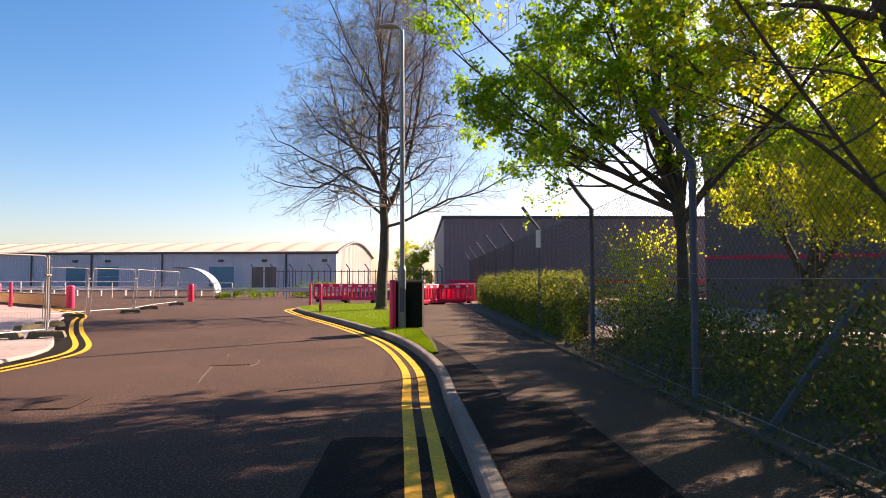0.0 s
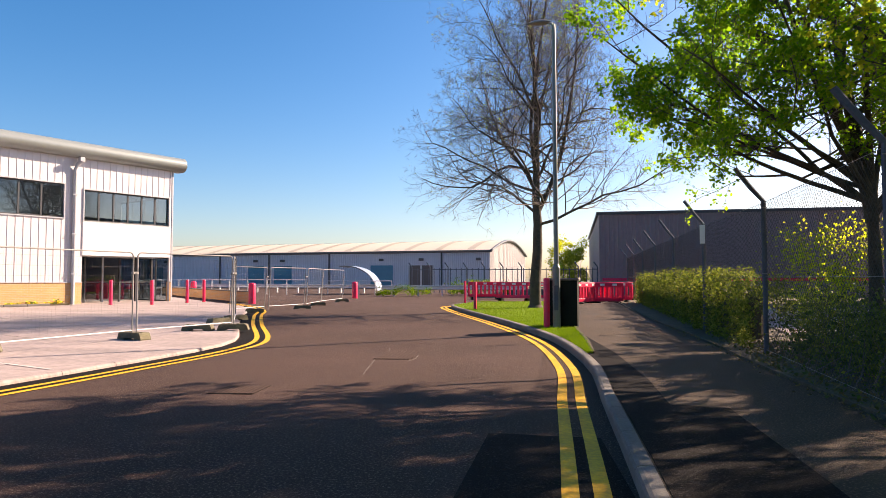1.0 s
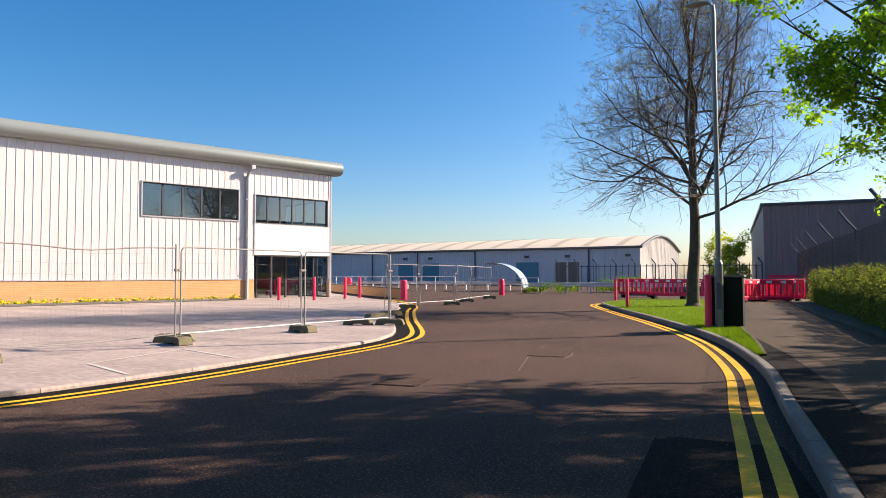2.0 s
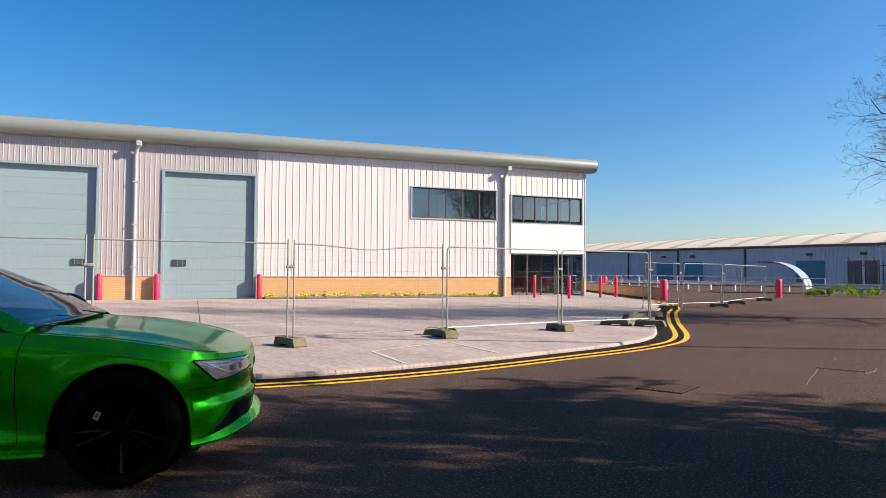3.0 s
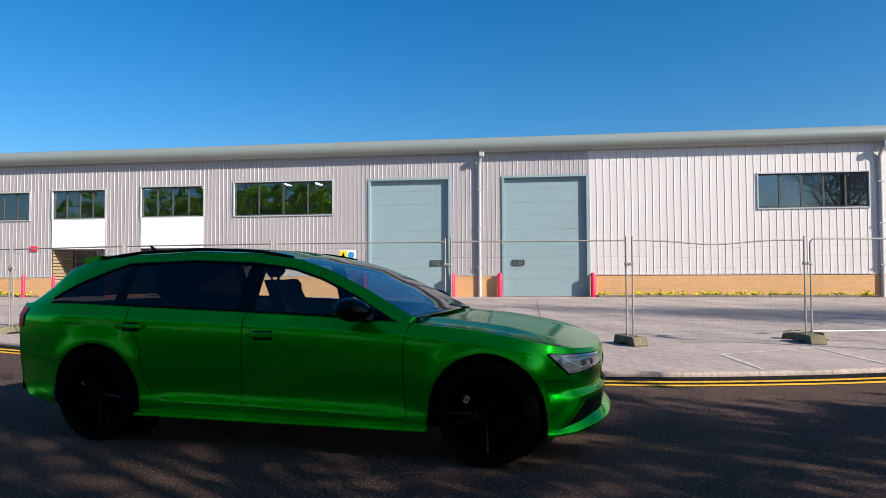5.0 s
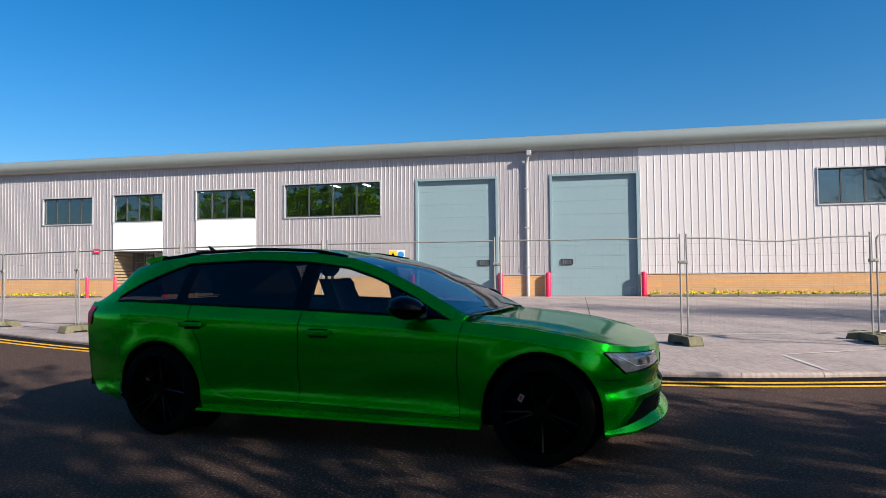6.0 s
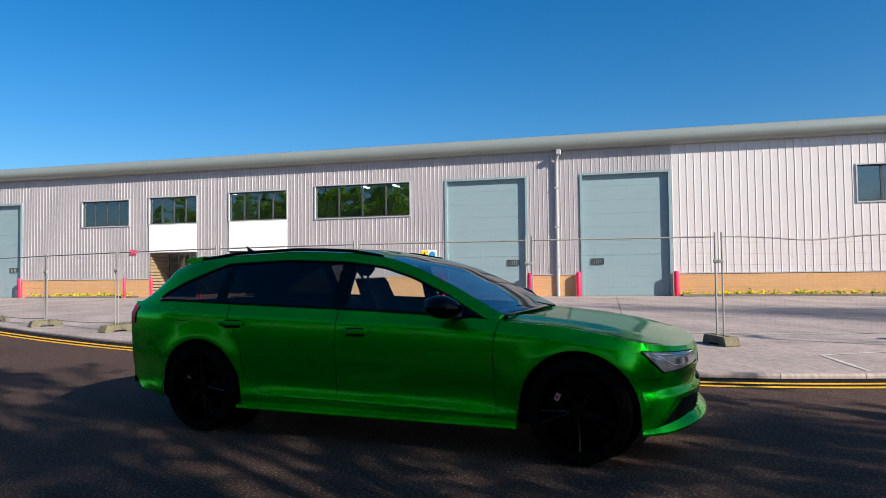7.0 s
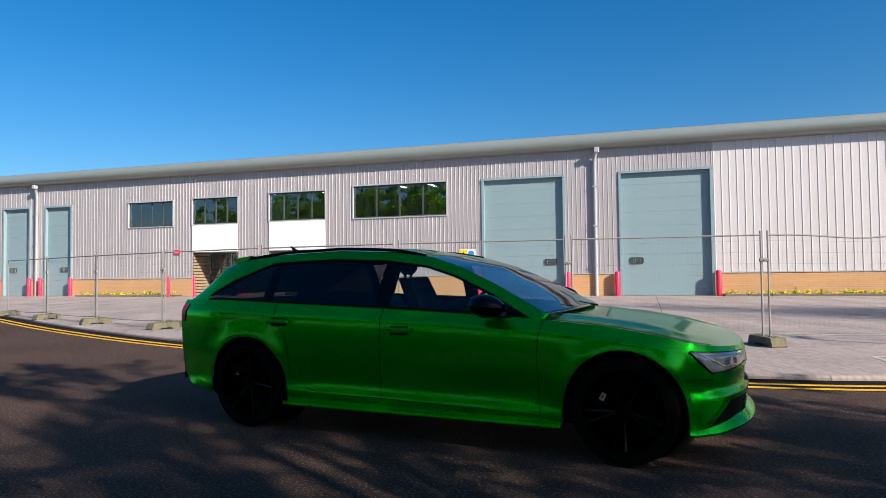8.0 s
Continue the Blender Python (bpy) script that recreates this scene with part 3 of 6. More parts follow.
# entrances: white fascia panel, recessed glazed screen, side wall of boards
for a, b, top in ENTRIES:
    zt = [w[2] for w in WINDOWS if abs(w[0] - a) < 0.2][0]
    part("fascia_panel", Build().soft(a, b, -0.045, 0.05, top, zt, 0.008), M_WHITE, unit, "plain white fascia panel above an entrance")
    e = part("entrance", Build().box(a, b, 1.55, 1.6, top - 0.02, top).box(a, b, 0.0, 1.55, top - 0.02, top + 0.02), M_TRIM, unit, "recessed glazed entrance under a white fascia")
    n = 5 if b - a > 4 else 4
    for i in range(n + 1):
        s = a + 0.04 + (b - a - 0.08) * i / n
        part("door_frame", Build().box(s - 0.04, s + 0.04, 1.5, 1.6, 0.05, top - 0.02), M_DARK if i != 2 else M_TRIM, e)
    for i in range(n):
        s0, s1 = a + 0.08 + (b - a - 0.08) * i / n, a + (b - a - 0.08) * (i + 1) / n
        p = part("glass_leaf", Build().box(s0, s1, 1.54, 1.55, 0.1, top - 0.04), M_WINDOW, e)
        p.visible_shadow = False
        part("door_rail", Build().box(s0, s1, 1.52, 1.57, 1.0, 1.06), M_DARK, e)
    part("pull_handle", Build().tube([((a + b) / 2 + 0.12, 1.50, 0.85), ((a + b) / 2 + 0.12, 1.44, 0.88), ((a + b) / 2 + 0.12, 1.44, 1.35), ((a + b) / 2 + 0.12, 1.50, 1.38)], 0.018, 6), M_GALV, e)
    for i in range(14):
        z = 0.08 + i * (top - 0.1) / 14
        part("board", Build().soft(a - 0.02, a + 0.03, 0.05, 1.5, z, z + 0.135, 0.008), M_TIMBER, e)
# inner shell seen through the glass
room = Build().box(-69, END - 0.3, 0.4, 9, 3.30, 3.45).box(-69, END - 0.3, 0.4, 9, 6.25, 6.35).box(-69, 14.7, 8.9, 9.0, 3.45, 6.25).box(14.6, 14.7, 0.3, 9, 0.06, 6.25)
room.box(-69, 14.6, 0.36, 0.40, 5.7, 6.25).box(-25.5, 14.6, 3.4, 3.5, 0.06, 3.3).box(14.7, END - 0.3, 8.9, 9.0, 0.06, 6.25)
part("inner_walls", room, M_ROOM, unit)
for s in (-28.0, -26.4, -23.8, -22.2, -18.8, -17.0, -13.6, -11.8, -10.2, 10.6, 12.4):
    t = part("ceiling_light", Build().soft(s - 0.12, s + 0.12, 1.0, 5.0, 6.12, 6.25, 0.02), M_WHITE, unit, "suspended strip light, lit")
    part("tube", Build().box(s - 0.09, s + 0.09, 1.05, 4.95, 6.10, 6.118), M_LAMP, t)
# downpipes
for s, top in ((-2.55, 6.60), (14.78, 6.58), (-35.45, 6.56)):
    d = part("downpipe", Build().tube([(s, -0.09, 0.05), (s, -0.09, top - 0.45), (s + 0.04, -0.20, top - 0.2), (s + 0.14, -0.34, top)], 0.085, 12), M_TRIM, unit, "round grey metal downpipe", smooth=True)
    part("hopper", Build().soft(s + 0.03, s + 0.25, -0.48, -0.22, top - 0.08, top + 0.14, 0.02), M_TRIM, d)
    for z in (1.4, 3.2, 5.0):
        part("pipe_clip", Build().box(s - 0.12, s + 0.12, -0.18, -0.06, z, z + 0.05), M_TRIM, d)
part("wall_sign", Build().soft(-25.52, -25.12, -0.07, -0.05, 2.38, 2.62, 0.004), M_RED, unit, "small red notice")
part("lettering_bar", Build().box(-25.47, -25.17, -0.075, -0.07, 2.47, 2.53), M_WHITE, unit, "pale line of lettering")

# planting beds along the plinth
for a, b in ((2.75, 14.4), (-31.8, -25.0)):
    bed = thing("flower_bed", FAC @ pose(0, 0, 0.05), "narrow kerbed bed of low yellow flowers along the wall", "flower bed")
    part("soil", Build().box(a, b, -0.62, -0.04, 0.0, 0.07), M_SOIL, bed)
    for i in range(int((b - a) / 0.9)):
        part("edging_stone", Build().soft(a + i * 0.9 + 0.005, a + i * 0.9 + 0.895, -0.75, -0.62, 0.0, 0.10, 0.015), M_KERB, bed)
    rng = np.random.default_rng(5)
    leaf, bloom = Build(), Build()
    s = a + 0.3
    while s < b - 0.2:
        h, w = rng.uniform(0.06, 0.17), rng.uniform(0.14, 0.30)
        for k in range(80):
            c = Vector((s + rng.normal(0, w * 0.5), -0.33 + rng.normal(0, 0.10), 0.07 + abs(rng.normal(0, h * 0.5))))
            u = Vector(rng.normal(0, 1, 3)).normalized() * 0.042
            v = u.orthogonal().normalized() * 0.025
            (bloom if rng.random() < 0.55 else leaf).add([c - u - v, c + u - v, c + u + v, c - u + v], [(0, 1, 2, 3)])
        s += rng.uniform(0.30, 0.85)
    part("leaves", leaf, M_HEDGE, bed, kind="stuff")
    part("bloom_cover", bloom, M_FLOWER, bed, kind="stuff")


# ---- the far warehouse ----
far = thing("warehouse", pose(-12.2, 75, 0, 0, 0, -3.5), "long low blue-grey warehouse with a cream arched roof", "building")
W, D, EV = 78.0, 24.0, 4.40
wall = Build()
pts = [(-W + i * 0.25 + o, d) for i in range(int(W / 0.25)) for o, d in ((0, 0), (0.03, 0.04), (0.11, 0.04), (0.14, 0))] + [(0, 0)]
wall.grid([[(s, -d, 0) for s, d in pts], [(s, -d, EV) for s, d in pts]])
part("front_wall", wall, M_WALLBLUE, far, "blue-grey ribbed wall sheeting")
bow = lambda y: EV + 1.65 * math.sin(math.pi * y / D)
ys = np.linspace(0, D, 17)
pts = [(i * 0.5 + o, d) for i in range(48) for o, d in ((0.0, 0.0), (0.30, 0.0), (0.32, 0.04), (0.44, 0.04), (0.46, 0.0))] + [(D, 0.0)]
gw = Build().grid([[(d, y, 0) for y, d in pts], [(d, y, bow(y)) for y, d in pts]])
part("gable_wall", gw, M_GABLE, far, "pale arched gable wall")
part("back_wall", Build().box(-W, 0, D - 0.1, D, 0, EV).box(-W, -W + 0.1, 0, D, 0, EV), M_WALLBLUE, far)
part("roof", Build().grid([[(-W, y, bow(y) + 0.06) for y in np.linspace(-0.3, D, 18)], [(0.35, y, bow(y) + 0.06) for y in np.linspace(-0.3, D, 18)]]), M_CREAM, far, "cream arched sheet roof", smooth=True)
for i in range(19):
    s = -2.4 - i * 3.95
    part("rooflight", Build().grid([[(s - 0.42, y, bow(y) + 0.10) for y in np.linspace(0.5, D - 1, 16)], [(s + 0.42, y, bow(y) + 0.10) for y in np.linspace(0.5, D - 1, 16)]]), M_CREAM2, far, smooth=True)
part("gutter", Build().soft(-W, 0.3, -0.32, -0.02, EV - 0.22, EV + 0.05, 0.03), M_DARK, far)
part("verge_trim", Build().tube([(0.2, y, bow(y) + 0.02) for y in ys], 0.16, 6), M_DARK, far)
for s in (-5.8, -20.4, -28.9, -36.2, -50.0, -64.0):
    part("downpipe", Build().tube([(s, -0.14, 0), (s, -0.14, EV - 0.1)], 0.10, 8), M_DARK, far, smooth=True)
for s, w, h in ((-13.4, 2.9, 2.7), (-26.9, 2.5, 2.7), (-30.8, 2.3, 2.7), (-46.5, 2.6, 2.7)):
    d = part("shutter", Build().box(s - w / 2, s + w / 2, -0.09, -0.03, 0.05, h), M_TEAL, far, "teal roller shutter, closed")
    for i in range(8):
        part("slat", Build().box(s - w / 2, s + w / 2, -0.11, -0.09, 0.1 + i * h / 8, 0.1 + i * h / 8 + h / 10), M_TEAL, d)
# solid dark panel stands in for the shade inside the open bay
d = part("opening", Build().box(-9.9, -6.8, -0.09, -0.03, 0.05, 2.7), M_DARK, far, "dark open bay with steel framing")
for s in (-9.9, -8.35, -6.8):
    part("post", Build().box(s - 0.1, s + 0.1, -0.16, -0.09, 0.05, 2.7), M_TRIM, d)
for s in (-1.3, -8.3, -13.4, -26.9, -30.8, -44.5, -60.5):
    l = part("wall_light", Build().soft(s - 0.28, s + 0.28, -0.40, -0.04, 3.25, 3.55, 0.05), M_DARK, far, "dark bulkhead lamp, unlit")

# ---- brown sheds behind the fence ----
shed = thing("brown_shed", pose(0.05, 46, 0, 0, 0, 2.0), "plain brown sheet-clad shed behind the fence", "building")
b = Build()
pts = [(i * 0.3 + o, d) for i in range(100) for o, d in ((0, 0), (0.03, 0.03), (0.10, 0.03), (0.13, 0))]
b.grid([[(s, -d, 0) for s, d in pts], [(s, -d, 5.5) for s, d in pts]])
part("wall", b, M_BROWN2, shed)
for q in ((0, 0.1, 0.05, 30), (0.1, 29.9, 29.9, 30), (29.9, 30, 0.05, 30)):
    part("wall", Build().box(*q, 0, 5.5), M_BROWN2, shed)
part("roof", Build().box(-0.15, 30.1, -0.12, 30, 5.5, 5.7), M_DARK, shed)
part("red_band", Build().box(0.2, 29.9, -0.06, -0.035, 1.0, 1.18), M_RED, shed, "thin red band")
shed = thing("brown_shed", pose(10.2, 25.5, 0, 0, 0, -23.0), "tall dark brown sheet-clad shed with a red band", "building")
b = Build()
pts = [(i * 0.3 + o, d) for i in range(80) for o, d in ((0, 0), (0.03, 0.03), (0.10, 0.03), (0.13, 0))]
b.grid([[(s, -d, 0) for s, d in pts], [(s, -d, 6.7) for s, d in pts]])
part("wall", b, M_BROWN, shed)
for q in ((0, 0.1, 0.05, 14), (0.1, 23.9, 13.9, 14), (23.9, 24, 0.05, 14)):
    part("wall", Build().box(*q, 0, 6.7), M_BROWN, shed)
part("roof", Build().box(-0.2, 24.2, -0.2, 14, 6.7, 6.9), M_BROWN, shed)
part("red_band", Build().box(0, 24, -0.07, -0.035, 2.0, 2.12), M_RED, shed, "thin red band")
part("red_trim", Build().box(0, 24, -0.24, -0.2, 6.72, 6.86), M_RED, shed, "red roof trim")

# ---- forecourt fence: loose steel panels on rubber feet ----
FEET = [(-8.05, 13.4), (-8.70, 10.95), (-9.14, 8.1), (-9.72, 5.25), (-10.6, 2.5), (-11.65, -0.25), (-13.1, -2.85), (-14.85, -5.25), (-16.8, -7.5), (-18.9, -9.7), (-21.0, -11.9)]


def mesh_panel(a, b, label, high=1.67, lean=0.0, group="site fence panels", z=0.05, bowed=True, dip=0.0):
    """A welded mesh panel standing from a to b: in one bent tube, or in square-topped posts with a rail that may sag."""
    a, b = Vector((*a, 0)), Vector((*b, 0))
    d = b - a
    L = d.length - 0.10
    t = thing("steel_barrier", Matrix.Translation((a.x, a.y, z)) @ pose(0, 0, 0, 0, 0, math.degrees(math.atan2(d.y, d.x))) @ pose(0, 0, 0, lean), label, "barrier", group)
    x0, x1, r, z0, z1 = 0.05, 0.05 + L, 0.09, 0.13, high
    sag = lambda u: dip * math.exp(-((u - 0.47) / 0.22) ** 2)
    if bowed:
        corner = lambda cx, a0: [(cx + r * math.cos(radians(q)), 0, z1 - r + r * math.sin(radians(q))) for q in range(a0, a0 - 91, -18)]
        part("tube", Build().tube([(x0, 0, 0.05)] + corner(x0 + r, 180) + corner(x1 - r, 90) + [(x1, 0, 0.05)], 0.0145, 8), M_GALV, t, "bent galvanised tube", smooth=True)
    else:
        for u in (x0, x1):
            part("post", Build().tube([(u, 0, 0.05), (u, 0, z1 + 0.045)], 0.0145, 8), M_GALV, t, smooth=True)
        part("top_tube", Build().tube([(x0 + L * u, 0, z1 - 0.02 - sag(u)) for u in np.linspace(0, 1, 13)], 0.0125, 8), M_GALV, t, "galvanised top rail" + (" with a dent" if dip else ""), smooth=True)
    part("bottom_tube", Build().tube([(x0 + L * u, 0, z0 + 0.05 - 0.03 * math.sin(math.pi * u) * (not bowed)) for u in np.linspace(0, 1, 9)], 0.011 if bowed else 0.009, 8), M_RAIL if bowed else M_GALV, t, smooth=True)
    w = Build()
    for i in range(1, int(L / 0.07)):
        u = x0 + i * 0.07
        w.tube([(u, 0.012, z0 + 0.05), (u, 0.012, z1 - 0.02 - sag((u - x0) / L))], 0.0006, 3, False)
    for i in range(9):
        v = z0 + 0.08 + i * (z1 - z0 - 0.1) / 8.5
        w.tube([(x0, -0.012, v), (x0 + L / 2, -0.012, v - 0.008 - dip * 0.5 * i / 8), (x1, -0.012, v)], 0.0013, 3, False)
    part("wire_mesh", w, M_GALV, t, kind="stuff")
    c = part("clamp", Build().soft(x1 - 0.025, x1 + 0.115, -0.03, 0.03, 1.25, 1.30, 0.008), M_GALV, t, "bolted coupling clamp")
    part("bolt", Build().tube([(x1 + 0.045, -0.05, 1.275), (x1 + 0.045, 0.05, 1.275)], 0.009, 6), M_GALV, c)
    return t


def foot_block(x, y, rz, z=0.05, label="grey-black recycled rubber foot under the site fence"):
    t = thing("rubber_block", pose(x, y, z, 0, 0, rz), label, "rubber block", "site fence feet")
    prof = [(-0.33, 0.0), (-0.16, 0.0), (-0.13, 0.035), (0.13, 0.035), (0.16, 0.0), (0.33, 0.0), (0.34, 0.02), (0.30, 0.125), (0.27, 0.14), (-0.27, 0.14), (-0.30, 0.125), (-0.34, 0.02)]
    part("block", Build().prism(prof, -0.115, 0.115, 1), M_FOOT, t)
    for i in (-0.22, -0.1, 0.1, 0.22):
        part("socket_ring", Build().tube([(i, 0, 0.135), (i, 0, 0.152)], 0.035, 8), M_FOOT, t)
    return t


for i, (a, b) in enumerate(zip(FEET, FEET[1:])):
    mesh_panel(b, a, "galvanised temporary fence panel with thin wire mesh" + (", its top rail dented" if i == 2 else ""), bowed=i < 2, dip=0.07 if i == 2 else 0.0)
for i, (a, b) in enumerate(zip(FEET, FEET[1:])):
    rz = math.degrees(math.atan2(a[1] - b[1], a[0] - b[0]))
    foot_block(b[0], b[1], rz + 90 - 12 * math.sin(i * 2.1))
foot_block(FEET[0][0], FEET[0][1], 20)
mesh_panel(FEET[0], (-9.85, 16.5), "galvanised temporary fence panel turning the forecourt corner")
foot_block(-9.85, 16.5, 65)
for x, y, rz in ((-8.75, 13.1, 15), (-9.6, 15.3, 75), (-9.55, 8.4, 35), (-13.6, -3.0, 60), (-15.4, -5.2, 70)):
    foot_block(x, y, rz, label="spare rubber fence foot lying on the concrete")
GATES = [((-12.15, 19.9), (-12.05, 22.2)), ((-12.0, 22.3), (-11.6, 24.6)), ((-11.6, 24.7), (-12.3, 27.8)), ((-12.35, 27.9), (-12.8, 31.6))]
for a, b in GATES:
    mesh_panel(a, b, "galvanised temporary fence panel closing the side road", 1.62, 4.0, "side road fence panels", 0.0)
for x, y in ((-11.9, 21.2), (-11.5, 24.2), (-12.2, 27.3), (-12.8, 31.6)):
    foot_block(x, y, 30, 0.0, "low rubber foot under the side road fence")
s = thing("warning_sign", pose(-11.13, 0.93, 1.36, 0, 0, 69) @ Matrix.Diagonal((0.72, 1, 0.72, 1)), "yellow and blue safety notice wired to the fence", "sign")
part("board", Build().box(-0.19, 0.19, -0.006, 0.006, 0.0, 0.30), M_WHITE, s)
part("yellow_half", Build().box(-0.18, -0.005, -0.010, -0.006, 0.07, 0.29), M_SIGNY, s)
part("triangle", Build().prism([(-0.155, 0.10), (-0.03, 0.10), (-0.092, 0.25)], -0.014, -0.010, 1), M_BLACK, s)
part("blue_disc", Build().tube([(0.09, -0.010, 0.19), (0.09, -0.006, 0.19)], 0.075, 20), M_SIGNB, s)
part("lettering_bar", Build().box(-0.17, 0.17, -0.010, -0.006, 0.02, 0.05), M_BLACK, s)
for x, y, rz in ((-11.55, 0.3, 72), (-13.0, -2.4, 62)):
    s = thing("notice", pose(x, y, 1.42, 0, 0, rz), "small white maker's plate on the fence panel", "sign", "fence plates")
    part("plate", Build().box(-0.10, 0.10, -0.006, 0.006, 0, 0.09), M_WHITE, s)
    part("lettering_bar", Build().box(-0.07, 0.07, -0.009, -0.006, 0.035, 0.06), M_DARK, s)


# ---- bollards ----
def bollard(m, high, r, label, group, domed=True):
    t = thing("bollard", m, label, "bollard", group)
    prof = [(r * 0.999, 0.0), (r, high - r * 0.5)] + ([(r * 0.92, high - r * 0.25), (r * 0.7, high - r * 0.08), (0.001, high)] if domed else [(r, high), (0.001, high)])
    part("post", Build().lathe([(r + 0.012, 0.0), (r + 0.012, 0.02)] + prof, 18, "z"), M_RED, t, smooth=True)
    return t


for s in (-7.98, -3.80, -1.62, 2.58, -32.7, -35.0, -35.85, -38.3):
    bollard(FAC @ pose(s, -0.22, 0.05), 1.10, 0.11, "red steel bollard guarding a loading door jamb", "door bollards")
for s, y in ((15.55, -1.9), (16.6, -3.4), (18.9, -2.6), (20.1, -2.2), (-25.1, -1.0), (-23.0, -1.6), (-20.3, -1.4)):
    bollard(FAC @ pose(s, y, 0.05), 1.10, 0.075, "slim red steel bollard before an entrance", "entrance bollards")
for x, y, r in ((-16.2, 28.6, 0.17), (-14.3, 37.3, 0.17), (-31.5, 46.5, 0.22)):
    bollard(pose(x, y, 0), 1.0, r, "thick red plastic bollard by the car park", "car park bollards")
for x, y in ((-6.1, 30.2), (-4.3, 23.1)):
    bollard(pose(x, y, 0.0), 1.08, 0.055, "slim red plastic bollard on the grass island edge", "island bollards")
bollard(pose(-1.13, 14.75, 0.1), 1.12, 0.07, "red bollard standing against the green cabinet", "island bollards")

# ---- street lamp, cabinet ----
lamp = thing("street_lamp", pose(-0.92, 14.85, 0.1), "tall grey steel street lamp with a short arm, unlit", "street lamp")
part("lower_column", Build().tube([(0, 0, 0), (0, 0, 1.35)], 0.085, 14), M_LAMPPOST, lamp, smooth=True)
part("shoulder", Build().tube([(0, 0, 1.35), (0, 0, 1.42)], [0.085, 0.055], 14), M_LAMPPOST, lamp, smooth=True)
part("column", Build().tube([(0, 0, 1.42), (-0.01, 0, 6.7), (-0.02, 0, 6.86)], [0.055, 0.045, 0.045], 14), M_LAMPPOST, lamp, smooth=True)
part("arm", Build().tube([(-0.02, 0, 6.80), (-0.06, 0, 6.90), (-0.2, -0.01, 6.93)], 0.03, 8), M_LAMPPOST, lamp, smooth=True)
head = Build()
rows = []
for i in range(9):
    u = i / 8
    w, h = 0.11 * math.sin(math.pi * (0.12 + 0.84 * u)) ** 0.5, 0.075 * math.sin(math.pi * (0.1 + 0.86 * u)) ** 0.6
    rows.append([(-0.10 - 0.48 * u, w * math.cos(q), 6.93 + (h if math.sin(q) > 0 else h * 0.5) * math.sin(q)) for q in np.linspace(0, 2 * math.pi, 13)])
part("lantern", head.grid(rows), M_GALV, lamp, "rounded grey lantern", smooth=True)
part("inspection_door", Build().soft(-0.045, 0.045, -0.092, -0.075, 0.4, 0.95, 0.01), M_GREENSTEEL, lamp)
M_CABINET = mat("dark_green_cabinet", (0.006, 0.011, 0.009), 0.7, spec=0.15, var=0.15, scale=3, fine=20)
cab = thing("cabinet", pose(-0.80, 15.3, 0.1, 0, 0, -4), "dark green steel utility cabinet on the grass", "cabinet")
part("body", Build().soft(-0.34, 0.34, -0.20, 0.20, 0.0, 1.06, 0.012), M_CABINET, cab)
part("lid", Build().soft(-0.38, 0.38, -0.24, 0.24, 1.06, 1.11, 0.015), M_KERB, cab, "grey weathered lid")
for sgn in (-1, 1):
    part("door", Build().soft(0.01 if sgn > 0 else -0.32, 0.32 if sgn > 0 else -0.01, -0.215, -0.20, 0.05, 1.02, 0.006), M_CABINET, cab)
part("handle", Build().soft(0.03, 0.06, -0.235, -0.215, 0.5, 0.62, 0.005), M_BLACK, cab)


# ---- red plastic road barriers ----
def barrier(x, y, rz, label):
    t = thing("road_barrier", pose(x, y, 0.0, 0, 0, rz), label, "road barrier", "red road barriers")
    p = part("panel", Build().soft(-0.95, 0.95, -0.04, 0.04, 0.80, 1.0, 0.02).soft(-0.95, 0.95, -0.035, 0.035, 0.16, 0.32, 0.02), M_RED, t)
    for i in range(9):
        u = -0.92 + i * 0.23
        part("upright", Build().soft(u - 0.05, u + 0.05, -0.03, 0.03, 0.30, 0.82, 0.012), M_RED, t)
    for u in (-0.55, 0.0, 0.55):
        part("white_flash", Build().box(u - 0.10, u + 0.10, -0.046, -0.040, 0.85, 0.95), M_WHITE, t, "white reflective flash")
    for u in (-0.7, 0.7):
        part("foot", Build().soft(u - 0.08, u + 0.08, -0.30, 0.30, 0.0, 0.16, 0.02), M_BLACK, t)
    return t


for x, y, rz in ((-4.3, 34.2, -8), (-2.3, 34.6, 3), (-0.5, 33.2, -30), (0.15, 30.3, 14), (-0.55, 29.6, 60), (0.6, 32.4, -12), (-6.2, 36.4, 20), (1.2, 34.5, 40)):
    barrier(x, y, rz, "red plastic road barrier with white flashes")


# ---- railings and oddments by the car park ----
def railing(a, b, n, high, label, rails=(0.5, 1.0)):
    a, b = Vector(a), Vector(b)
    t = thing("railing", Matrix.Translation(a) @ pose(0, 0, 0, 0, 0, math.degrees(math.atan2(b.y - a.y, b.x - a.x))), label, "railing", "car park railings")
    L = (b - a).length
    for i in range(n + 1):
        part("post", Build().tube([(L * i / n, 0, 0), (L * i / n, 0, high)], 0.035, 8), M_RAIL, t, smooth=True)
    for k in rails:
        part("rail", Build().tube([(0, 0, high * k), (L, 0, high * k)], 0.030, 8), M_RAIL, t, smooth=True)
    return t


railing((-38, 49.5, 0), (-20.5, 44.0, 0), 9, 1.1, "galvanised tube handrail beside the car park")
railing((-20.0, 46.5, 0), (-14.6, 45.5, 0), 4, 1.0, "galvanised tube handrail by the shelter")
railing((-30, 40.5, 0), (-27.0, 33.5, 0), 4, 1.1, "galvanised tube handrail by the glazed corner")


